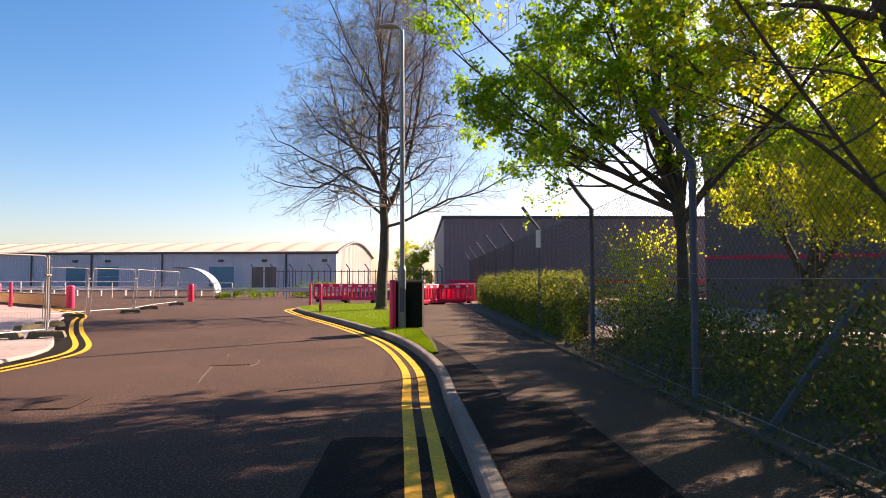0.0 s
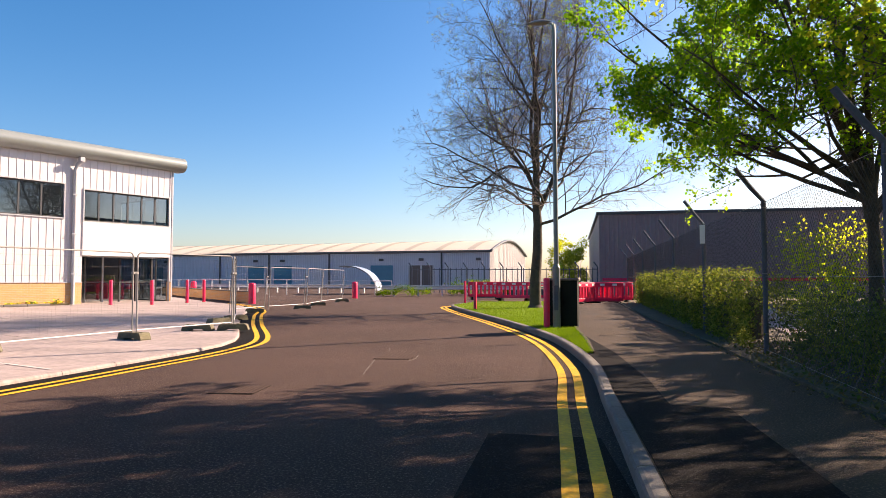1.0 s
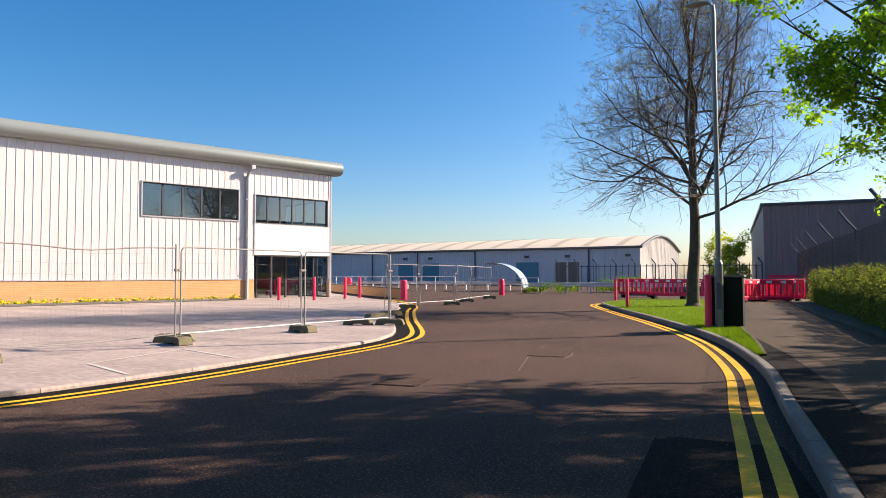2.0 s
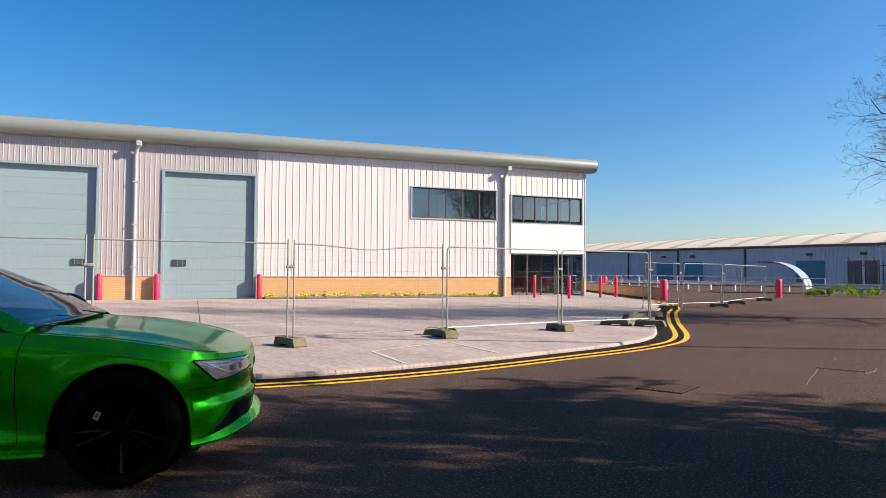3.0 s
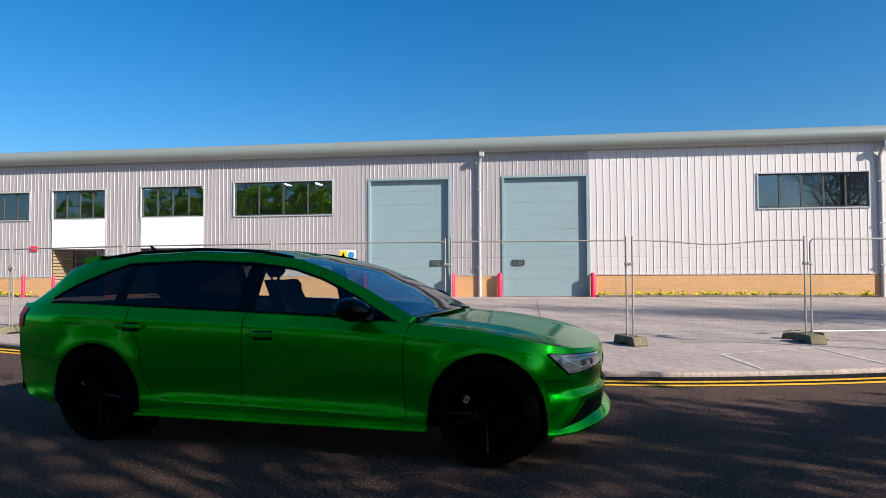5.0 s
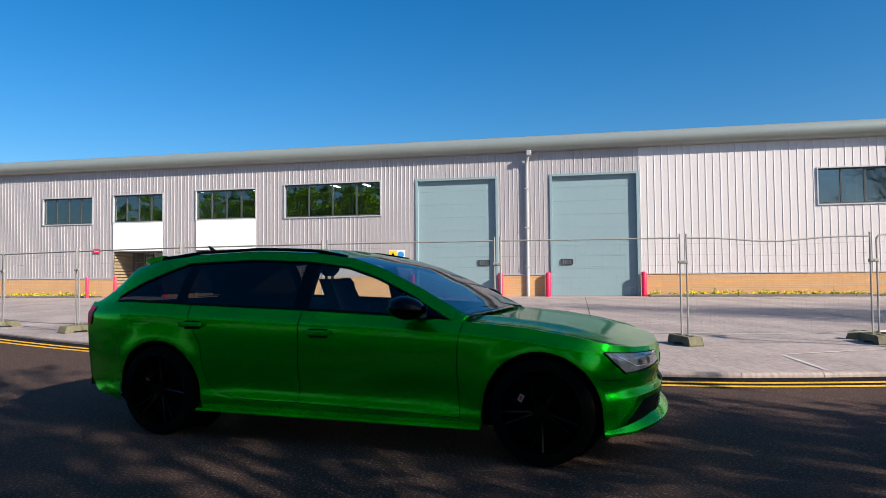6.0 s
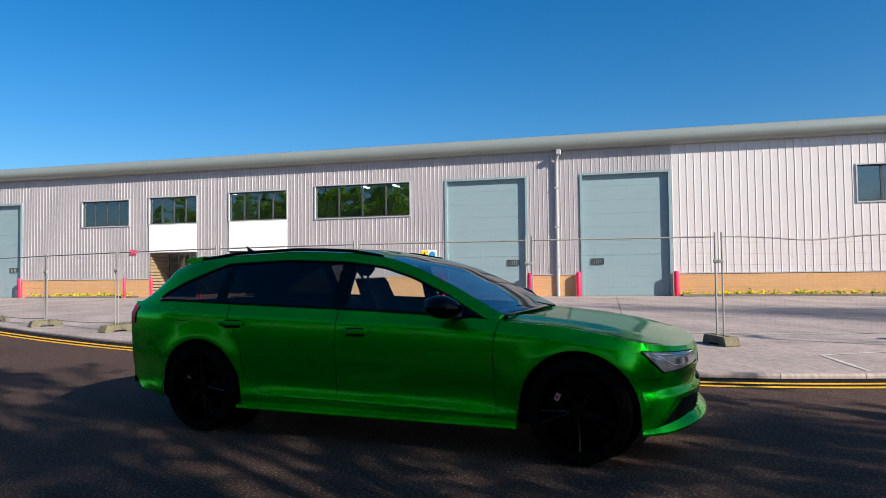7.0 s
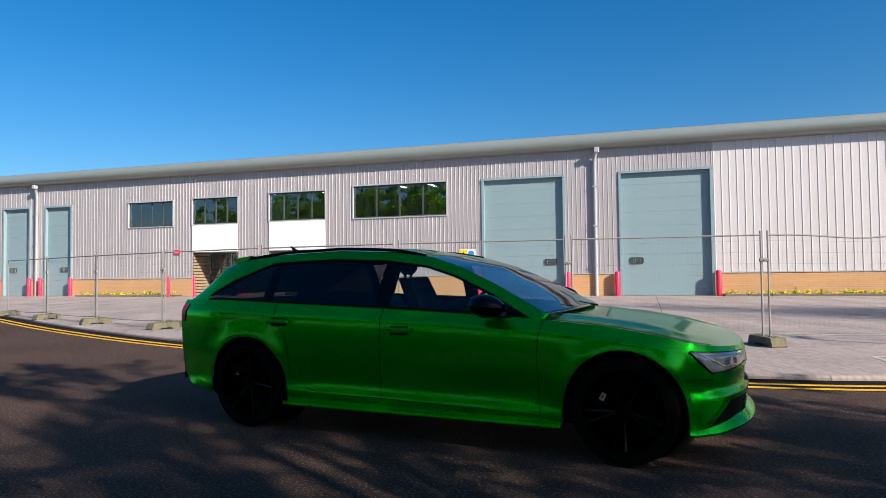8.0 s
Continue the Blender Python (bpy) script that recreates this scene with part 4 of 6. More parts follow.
def crash_rail(a, b, n, label):
    a, b = Vector(a), Vector(b)
    t = thing("crash_barrier", Matrix.Translation(a) @ pose(0, 0, 0, 0, 0, math.degrees(math.atan2(b.y - a.y, b.x - a.x))), label, "crash barrier", "steel crash barriers")
    L = (b - a).length
    part("beam", Build().prism([(-0.03, 0.42), (-0.07, 0.47), (-0.03, 0.54), (-0.03, 0.60), (-0.07, 0.66), (-0.03, 0.72), (0.0, 0.72), (0.0, 0.42)], 0, L, 0), M_RAIL, t, "corrugated steel beam")
    for i in range(n):
        u = L * (i + 0.5) / n
        part("post", Build().box(u - 0.05, u + 0.05, 0.0, 0.10, 0, 0.68), M_RAIL, t)


crash_rail((-14.0, 41.5, 0), (-4.6, 43.5, 0), 6, "galvanised steel crash barrier along the far kerb")
crash_rail((-36, 53, 0), (-17, 48.8, 0), 9, "galvanised steel crash barrier beside the car park")
wall = thing("low_wall", pose(-16.8, 29.6, 0, 0, 0, 137), "low brown brick retaining wall at the forecourt end", "wall")
part("brickwork", Build().soft(0, 22, -0.12, 0.12, 0, 0.52, 0.01), M_BRICK, wall)
part("coping", Build().soft(-0.03, 22, -0.16, 0.16, 0.52, 0.58, 0.012), M_KERB, wall)
shel = thing("cycle_shelter", pose(-17.4, 47.5, 0, 0, 0, 10), "small curved clear-roofed shelter", "shelter")
arcp = [(2.4 * math.sin(radians(a)) - 1.2, 2.1 * math.cos(radians(a))) for a in range(-12, 86, 8)]
for y in (-1.4, 0.0, 1.4):
    part("rib", Build().tube([(a, y, b) for a, b in arcp], 0.04, 6), M_GALV, shel, smooth=True)
part("roof_sheet", Build().grid([[(a, -1.5, b + 0.05) for a, b in arcp], [(a, 1.5, b + 0.05) for a, b in arcp]]), M_POLY, shel, "curved clear plastic sheet", smooth=True)
far_fence = thing("palisade_fence", pose(-13.5, 47.0, 0, 0, 0, 6), "dark steel palisade fence with cranked posts", "fence")
for i in range(13):
    u = i * 1.35
    part("post", Build().tube([(u, 0, 0), (u, 0, 2.0), (u - 0.25, 0, 2.35)], 0.045, 6), M_GREENSTEEL, far_fence)
for v in (0.5, 1.8):
    part("rail", Build().box(0, 16.2, -0.02, 0.02, v, v + 0.05), M_GREENSTEEL, far_fence)
for i in range(40):
    part("pale", Build().box(i * 0.41, i * 0.41 + 0.05, -0.035, -0.02, 0.1, 1.95), M_GREENSTEEL, far_fence)

# ---- chain-link boundary fence ----
POSTS = [(2.55, -4.0), (2.52, 1.5), (2.42, 6.33), (2.44, 10.75), (2.22, 15.1), (2.12, 20.0), (1.98, 24.6), (1.86, 29.5), (1.74, 34.5), (1.64, 39.5)]
link = thing("chain_link_fence", pose(0, 0, 0.08), "chain-link fence on cranked blue-grey steel posts", "fence")
for i, (x, y) in enumerate(POSTS):
    p = part("post", Build().tube([(x, y, 0), (x, y, 2.30), (x - 0.16, y + 0.02, 2.50), (x - 0.38, y + 0.05, 2.82)], 0.036, 6), M_GREENSTEEL, link, "angle-steel post with a cranked arm")
    if i in (2, 3, 4):
        for v in (0.3, 1.2, 2.2):
            part("tie", Build().tube([(x - 0.045, y - 0.04, v), (x + 0.045, y - 0.04, v)], 0.006, 4), M_GALV, p)
part("strut", Build().tube([(2.49, 5.05, 0.0), (3.95, 5.05, 2.05)], 0.032, 6), M_GREENSTEEL, link, "slanting steel strut")
part("strut", Build().tube([(2.53, 1.6, 1.6), (2.5, 3.0, 0.0)], 0.032, 6), M_GREENSTEEL, link, "slanting steel strut")
for (xa, ya), (xb, yb) in zip(POSTS, POSTS[1:]):
    L, H, pitch = math.hypot(xb - xa, yb - ya), 2.25, 0.085 if ya < 24 else 0.16
    w = Build()
    r = 0.0019 if ya < 24 else 0.0034
    at = lambda u, v: (xa + (xb - xa) * u / L, ya + (yb - ya) * u / L, v)
    k = -H
    while k < L:
        for sgn in (1, -1):
            u0, u1 = max(k, 0), min(k + H, L)
            if u1 > u0 + 0.01:
                v0, v1 = u0 - k, u1 - k
                if sgn < 0:
                    v0, v1 = H - v0, H - v1
                w.tube([at(u0, v0 + 0.03), at(u1, v1 + 0.03)], r, 3, False)
        k += pitch
    part("chain_link", w, M_WIRE, link, "woven diamond wire mesh", kind="stuff")
    for v in (0.06, 1.15, 2.27):
        part("line_wire", Build().tube([at(0, v), at(L, v)], 0.003, 4), M_GALV, link)
plate = thing("notice", pose(2.17, 15.0, 1.95, 0, 0, 8), "small white notice plate on a fence post", "sign")
part("plate", Build().box(-0.055, 0.055, -0.05, -0.044, 0, 0.40), M_WHITE, plate)

# ---- the green estate car ----
# local x runs forward from the front axle, y to the car's left, z up
car = thing("estate_car", pose(-5.038, 1.540, 0, 0, 0, 61.5) @ Matrix.Diagonal((0.972, 1, 1, 1)), "metallic green estate car with black wheels, parked in tree shade", "car")
WB, RA, RT, ZH = -2.985, 0.385, 0.335, 0.325
BELT = [(-3.9, 0.99), (-3.3, 1.00), (-2.68, 0.975), (-1.76, 0.945), (-1.09, 0.92), (-0.55, 0.885), (-0.08, 0.845), (0.20, 0.80), (0.36, 0.767), (0.50, 0.745), (0.70, 0.722), (0.90, 0.708), (1.15, 0.703)]
CENTRE = [(-0.72, 0.905), (-0.36, 0.895), (0.09, 0.842), (0.36, 0.786), (0.50, 0.753), (0.58, 0.732), (0.635, 0.704)]


X0, XN, RND, SN = 0.20, 0.715, 2.3, 1.15


def half_width(x):
    w = 0.955
    if x < -3.1:
        w -= 0.12 * ((-3.1 - x) / 0.85) ** 2.4
    return w


def plan(s):
    """Plan of the body outline: s is x along the side, then runs round the nose to the middle."""
    if s <= X0:
        return s, half_width(s)
    a = min((s - X0) / (SN - X0), 1.0) * math.pi / 2
    return X0 + (XN - X0) * math.sin(a) ** (2 / RND), 0.955 * max(math.cos(a), 0.0) ** (2 / RND)


def station(x):
    """The s at which the outline reaches a given x."""
    if x <= X0:
        return x
    return X0 + (SN - X0) * math.asin(((x - X0) / (XN - X0)) ** (RND / 2)) / (math.pi / 2)


def arch_gap(x, z):
    return min(math.hypot(x - c, z - ZH) for c in (0.0, WB)) - RA


def swell(s, z):
    """How far the body side stands out from its plan outline."""
    u = z / curve(s, BELT)
    y = -0.012 + curve(u, [(0.18, -0.075), (0.24, -0.03), (0.30, -0.012), (0.36, -0.028), (0.46, -0.022), (0.60, 0.0), (0.78, 0.010), (0.91, 0.008), (0.935, -0.010), (1.0, -0.050)])
    x = plan(s)[0]
    y += 0.018 * math.exp(-(max(arch_gap(x, z), 0) / 0.09) ** 2)
    # a shallow hollow along the doors
    if -2.5 < s < -0.45:
        y -= 0.012 * math.exp(-((z - 0.40) / 0.07) ** 2) * min(1, (s + 2.5) / 0.2, (-0.45 - s) / 0.2)
    if s > X0:
        k = min(1.0, (s - X0) / 0.3)
        y = y * (1 - k) + k * curve(z, [(0.20, -0.035), (0.26, -0.015), (0.40, 0.006), (0.435, 0.012), (0.455, -0.016), (0.52, -0.016), (0.55, 0.0), (0.60, 0.0), (0.66, -0.006), (0.74, -0.045)]) * (1.0 if s > 0.6 else 0.5 + 0.5 * (s - X0) / 0.4)
    return y


def skin(x, z):
    """Half width of the body side at a station and height."""
    return plan(x)[1] + swell(x, z)


def body(s, z, sgn=-1, lift=0.0):
    """A point of the body side, also round the nose."""
    x, y = plan(s)
    o = swell(s, z) + lift
    if s <= X0:
        return (x, sgn * (y + o), z)
    a = (s - X0) / (SN - X0) * math.pi / 2
    return (x + o * math.sin(a), sgn * (y + o * math.cos(a)), z)


def low_edge(x):
    z = curve(x, [(-3.95, 0.42), (-3.75, 0.30), (-3.4, 0.24), (-2.6, 0.205), (-0.4, 0.20), (0.40, 0.20), (0.64, 0.20)])
    for c in (0.0, WB):
        if abs(x - c) < RA:
            z = max(z, ZH + math.sqrt(RA * RA - (x - c) ** 2))
    return z


XS = np.concatenate([np.arange(-3.92, 0.2, 0.05), np.arange(-0.395, 0.40, 0.0165), WB + np.arange(-0.395, 0.40, 0.0165), [0.3849, -0.3849, WB + 0.3849, WB - 0.3849]])
STN = sorted(set(np.round(np.concatenate([[station(x) for x in XS], np.arange(0.44, 1.16, 0.0355)]), 4)))
HS = [0.0, 0.05, 0.1, 0.16, 0.22, 0.28, 0.34, 0.42, 0.46, 0.5, 0.54, 0.58, 0.62, 0.66, 0.74, 0.80, 0.86, 0.895, 0.915, 0.94, 1.0]
for sgn in (-1, 1):
    rows = []
    for s in STN:
        b, lo = curve(s, BELT), low_edge(plan(s)[0])
        rows.append([body(s, lo + (b - lo) * h, sgn) for h in HS])
    part("body_side", Build().grid(rows), M_PAINT, car, "glossy green body side", smooth="all", tidy=True)
# bonnet and wings
rows = []
for s in [q for q in STN if q >= -0.72]:
    x, w, b = body(s, curve(s, BELT), 1)
    c = max(curve(plan(s)[0], CENTRE), b)
    sec = []
    for u in np.linspace(-1, 1, 25):
        k = abs(u)
        bulge = 0.012 * math.exp(-((k - 0.62) / 0.09) ** 2) * min(1, max(0, (0.50 - x) / 0.4))
        sec.append((x, u * w, b + (c - b) * (1 - k ** 2.6) + bulge))
    rows.append(sec)
part("bonnet", Build().grid(rows), M_PAINT, car, "green bonnet with two creases", smooth="all")
for sgn in (-1, 1):
    q = []
    for s in np.arange(-0.6, 0.62, 0.06):
        x, w, b = body(s, curve(s, BELT), 1)
        c = max(curve(plan(s)[0], CENTRE), b)
        q.append((x, sgn * w * 0.95, b + (c - b) * (1 - 0.95 ** 2.6) + 0.0015))
    part("bonnet_gap", Build().tube(q, 0.0014, 4), M_BLACK, car)
# tail closing panel
tail = []
for z in (0.32, 0.40, 0.50, 0.60, 0.72, 0.85, 0.97):
    tail.append([(-3.92 - 0.10 * (1 - abs(u) ** 2.5) + (0.05 if z > 0.6 else 0.0), u * skin(-3.92, max(z, 0.42)) * 0.995, z) for u in np.linspace(-1, 1, 17)])
part("rear_bumper", Build().grid(tail), M_PAINT, car, "green tail and bumper", smooth="all")
part("floor_pan", Build().soft(-3.6, 0.36, -0.78, 0.78, 0.19, 0.30, 0.05), M_BLACK, car)
for c in (0.0, WB):
    for sgn in (-1, 1):
        rows = [[(c + RA * 0.998 * math.cos(radians(a)), sgn * y, ZH + RA * 0.998 * math.sin(radians(a))) for y in (0.60, 0.92)] for a in range(-8, 189, 8)]
        part("arch_liner", Build().grid(rows), M_BLACK, car, smooth=True)
        part("arch_back", Build().tube([(c, sgn * 0.60, ZH), (c, sgn * 0.62, ZH)], RA, 24), M_BLACK, car)

# upper body
RAIL = [(-3.86, 1.00), (-3.72, 1.10), (-3.50, 1.245), (-3.25, 1.31), (-2.9, 1.345), (-2.3, 1.365), (-1.8, 1.345), (-1.45, 1.30), (-1.2, 1.225), (-0.9, 1.095), (-0.62, 0.955), (-0.50, 0.895)]
RIDGE = [(-3.86, 1.02), (-3.74, 1.14), (-3.55, 1.33), (-3.3, 1.385), (-2.8, 1.410), (-2.3, 1.420), (-1.8, 1.392), (-1.5, 1.338), (-1.2, 1.242), (-0.9, 1.108), (-0.62, 0.962), (-0.45, 0.895)]


def rail_y(x):
    return 0.64 + 0.20 * max(0, (x + 1.7) / 1.2) ** 1.2 + 0.05 * max(0, (-3.0 - x) / 0.8)


def belt_y(x):
    return skin(x, curve(x, BELT)) - 0.004


GST = list(np.round(np.arange(-3.86, -0.49, 0.04), 3)) + [-0.5]


def glass_side(x, h, sgn):
    """A point on the side glazing, from sill (0) to rail (1)."""
    z0, z1 = curve(x, BELT) - 0.005, curve(x, RAIL)
    y0, y1 = belt_y(x), rail_y(x)
    return (x, sgn * (y0 + (y1 - y0) * h + 0.02 * math.sin(math.pi * h)), z0 + (z1 - z0) * h)


def top_edge(x):
    """How far up the side the glass runs; above it is painted rail."""
    z0, z1 = curve(x, BELT), curve(x, RAIL)
    return max(0.02, 1 - 0.055 / max(z1 - z0, 0.056)) * curve(x, [(-3.52, 0.03), (-3.38, 0.34), (-3.22, 0.62), (-3.04, 0.86), (-2.88, 1.0)])


for sgn in (-1, 1):
    rows = [[glass_side(x, top_edge(x) + (1 - top_edge(x)) * h, sgn) for h in np.linspace(0, 1, 4)] + [(x, sgn * (rail_y(x) - 0.03), curve(x, RAIL) + 0.012)] for x in GST]
    part("roof_side_rail", Build().grid(rows), M_PAINT, car, "green pillar and roof edge", smooth="all")
    for a, b, m, lab in ((-3.52, -2.86, M_PRIVACY, "dark rear quarter glass"), (-2.80, -1.80, M_PRIVACY if sgn < 0 else M_CARGLASS, "rear door glass"), (-1.70, -0.78, M_CARGLASS, "clear front door glass")):
        xs_ = [x for x in GST if a <= x <= b]
        rows = [[glass_side(x, top_edge(x) * h * 0.985, sgn) for h in np.linspace(0.04, 1, 6)] for x in xs_]
        g = part("side_window", Build().grid(rows), m, car, lab, smooth="all")
    for a, b in ((-3.86, -3.50), (-2.88, -2.78), (-1.82, -1.68), (-0.80, -0.52)):
        xs_ = np.linspace(a, b, 6)
        rows = [[glass_side(x, top_edge(x) * h, sgn) for h in np.linspace(0, 1, 5)] for x in xs_]
        part("pillar", Build().grid(rows), M_PAINT if a < -3.8 else M_RIM, car, "green rear pillar" if a < -3.8 else "gloss black pillar", smooth="all")
    q = [glass_side(x, 0.015, sgn) for x in GST if -3.5 < x < -0.7]
    part("window_trim", Build().tube([(a, b + sgn * 0.006, c + 0.006) for a, b, c in q], 0.010, 5), M_RIM, car)
    q = [glass_side(x, top_edge(x) * 0.985, sgn) for x in GST if -3.5 < x < -0.85]
    part("window_trim", Build().tube([(a, b + sgn * 0.004, c) for a, b, c in q], 0.010, 5), M_RIM, car)
    q = [(x, sgn * (rail_y(x) - 0.045), curve(x, RAIL) + 0.030 - 0.02 * (abs(x + 2.4) / 0.95) ** 4) for x in np.arange(-3.32, -1.46, 0.09)]
    part("roof_rail", Build().tube(q, 0.012, 6), M_RIM, car, "black roof rail", smooth=True)


def roof_row(x, lift=0.0, n=15, inset=0.03):
    y1, z1, zc = rail_y(x) - inset, curve(x, RAIL) + 0.012, curve(x, RIDGE)
    return [(x + (0.055 * (1 - u * u) * min(1.0, (x + 1.5) / 0.2) if x > -1.5 else 0.0), u * y1, z1 + (zc - z1) * (1 - abs(u) ** 2.4) + lift) for u in np.linspace(-1, 1, n)]


part("roof", Build().grid([roof_row(x) for x in GST if -3.62 <= x <= -1.45]), M_PAINT, car, "green roof panel", smooth="all")
part("windscreen", Build().grid([roof_row(x) for x in GST if x >= -1.47]), M_SCREEN, car, "raked windscreen", smooth="all")
part("rear_window", Build().grid([roof_row(x) for x in GST if x <= -3.60]), M_PRIVACY, car, "dark rear window", smooth="all")
rows = []
for x, top in ((-3.02, None), (-3.16, None), (-3.28, 1.368), (-3.40, 1.354), (-3.485, 1.342), (-3.488, 1.328), (-3.42, 1.300), (-3.36, 1.262)):
    r = roof_row(x, 0.004)
    rows.append([(x + 0.06 * abs(u) ** 3, u * 0.625, (r[i][2] if top is None else top - 0.010 * abs(u) ** 3)) for i, u in enumerate(np.linspace(-1, 1, 15))])
part("roof_spoiler", Build().grid(rows).grid([[r[0] for r in rows[2:5]], [rows[7][0], rows[6][0], rows[5][0]]]).grid([[r[-1] for r in rows[2:5]], [rows[7][-1], rows[6][-1], rows[5][-1]]]), M_PAINT, car, "green roof spoiler", smooth=True)
part("aerial", Build().tube([(-3.2, 0, 1.39), (-3.28, 0, 1.46)], [0.03, 0.006], 6), M_BLACK, car)
part("cowl", Build().soft(-0.66, -0.44, -0.70, 0.70, 0.855, 0.88, 0.01), M_BLACK, car)
for y in (-0.05, 0.50):
    part("wiper", Build().tube([(-0.46, y, 0.912), (-0.54, y - 0.25, 0.945), (-0.60, y - 0.5, 0.945)], 0.008, 5), M_BLACK, car)


def on_skin(pts, sgn, lift=0.004):
    return [body(s, z, sgn, lift) for s, z in pts]


def patch(name, quad, material, label="", n=8, lift=0.005):
    """A panel that lies on the body side between four corners, on both sides."""
    out = []
    for sgn in (-1, 1):
        a, b, c, d = [np.array(q) for q in quad]
        rows = []
        for i in range(n + 1):
            u = i / n
            p, q = a + (b - a) * u, d + (c - d) * u
            rows.append(on_skin([tuple(p + (q - p) * v) for v in np.linspace(0, 1, n + 1)], sgn, lift))
        out.append(part(name, Build().grid(rows), material, car, label, smooth="all"))
    return out


for o in patch("headlight", ((0.405, 0.705), (0.935, 0.672), (0.968, 0.60), (0.563, 0.575)), M_LENS, "grey-blue clear headlight", 10, 0.006):
    sgn = 1 if o.data.vertices[0].co.y > 0 else -1
    for u in (0.70, 0.80):
        part("lamp_projector", Build().tube([body(u, 0.628, sgn, -0.004), body(u, 0.628, sgn, 0.010)], 0.020, 12), M_CHROME, o)
    part("light_blade", Build().tube(on_skin([(0.47, 0.690), (0.62, 0.678), (0.76, 0.668), (0.90, 0.658)], sgn, 0.010), 0.004, 5), M_TRIM, o)
    part("light_blade", Build().tube(on_skin([(0.50, 0.680), (0.60, 0.640), (0.66, 0.612), (0.80, 0.605)], sgn, 0.010), 0.004, 5), M_TRIM, o)
    part("lamp_shroud", Build().tube(on_skin([(0.405, 0.705), (0.48, 0.640), (0.563, 0.575), (0.70, 0.578), (0.80, 0.583), (0.968, 0.60)], sgn, 0.006), 0.006, 5), M_BLACK, o)
    part("lamp_shroud", Build().tube(on_skin([(s, 0.707 - 0.033 * (s - 0.405) / 0.53) for s in np.linspace(0.405, 0.935, 9)], sgn, 0.005), 0.004, 5), M_BLACK, o)
for o in patch("air_intake", ((0.534, 0.245), (0.715, 0.398), (1.00, 0.385), (1.00, 0.262)), M_BLACK, "black corner air intake", 10, 0.004):
    sgn = 1 if o.data.vertices[0].co.y > 0 else -1
    for z in np.arange(0.275, 0.385, 0.022):
        part("intake_bar", Build().tube(on_skin([(0.90, z), (0.95, z), (1.0, z)], sgn, 0.012), 0.004, 4), M_RIM, o)
patch("bumper_blade", ((0.53, 0.262), (0.55, 0.262), (0.735, 0.415), (0.70, 0.418)), M_PAINT, "", 6, 0.012)
patch("grille", ((1.10, 0.62), (1.15, 0.62), (1.15, 0.33), (1.10, 0.33)), M_BLACK, "black honeycomb grille", 6, 0.003)
patch("tail_light", ((-3.91, 0.965), (-3.80, 0.958), (-3.84, 0.81), (-3.91, 0.81)), M_TAIL, "red tail lamp", 5, 0.008)
for sgn in (-1, 1):
    rows = []
    for s in np.append(np.arange(0.395, 1.15, 0.05), 1.15):
        k = min(1.0, max(0.0, (s - 0.395) / 0.45))
        out, zb = 0.012 + 0.045 * k ** 1.3, 0.203 + 0.022 * max(0.0, k - 0.5) * 2
        rows.append([body(s, 0.232 + 0.055 * k, sgn, 0.004), body(s, zb + 0.030, sgn, out), body(s, zb + 0.016, sgn, out + 0.014), body(s, zb, sgn, out + 0.012), body(s, zb - 0.006, sgn, -0.03)])
    part("front_lip", Build().grid(rows), M_PAINT, car, "green front splitter", smooth=True)
    rows = []
    for x in np.arange(-2.62, -0.36, 0.06):
        y = half_width(x)
        rows.append([(x, sgn * (y - 0.05), 0.250), (x, sgn * (y + 0.002), 0.225), (x, sgn * (y + 0.006), 0.207), (x, sgn * (y - 0.08), 0.190)])
    part("sill_blade", Build().grid(rows), M_PAINT, car, "green side sill", smooth=True)
    # shut lines of doors, flap and wing
    for line in ([(-1.74, 0.94), (-1.75, 0.60), (-1.76, 0.30)], [(-0.52, 0.88), (-0.55, 0.70), (-0.55, 0.45), (-0.54, 0.27)], [(-1.76, 0.30), (-1.2, 0.285), (-0.54, 0.27)],
                 [(-2.72, 0.97), (-2.70, 0.85), (-2.60, 0.70), (-2.57, 0.50), (-2.48, 0.36), (-2.25, 0.305), (-1.76, 0.30)], [(0.374, 0.542), (0.48, 0.540), (0.572, 0.538), (0.575, 0.575)],
                 [(-3.25, 0.85), (-3.05, 0.845)]):
        fine = [tuple(p) for p in spline(line, 0.04)]
        part("shut_line", Build().tube(on_skin(fine, sgn, 0.0), 0.0026, 4), M_BLACK, car)
    # crease under the windows
    for x, z in ((-2.66, 0.835), (-1.58, 0.795)):
        h = part("door_handle", Build().soft(x - 0.11, x + 0.11, sgn * (skin(x, z) + 0.028) - 0.012, sgn * (skin(x, z) + 0.028) + 0.012, z - 0.018, z + 0.018, 0.01), M_PAINT, car, "green door handle")
        # black plate stands in for the shade in the bowl behind the handle
        part("handle_shade", Build().soft(x - 0.075, x + 0.075, sgn * skin(x, z) - 0.004, sgn * skin(x, z) + 0.004, z - 0.036, z + 0.026, 0.003), M_BLACK, h)
    # mirror
    rows = []
    for i in range(11):
        u = i / 10
        r = math.sin(math.pi * (0.04 + 0.92 * u)) ** 0.55
        rows.append([(-0.99 + 0.25 * u, sgn * (1.06 + 0.115 * r * math.cos(q)), 0.985 + 0.078 * r * math.sin(q) - 0.02 * u) for q in np.linspace(0, 2 * math.pi, 15)])
    m = part("door_mirror", Build().grid(rows), M_RIM, car, "gloss black door mirror", smooth="all")
    part("mirror_stalk", Build().tube([(-0.80, sgn * 0.88, 0.905), (-0.86, sgn * 0.97, 0.925)], 0.03, 6), M_RIM, m)

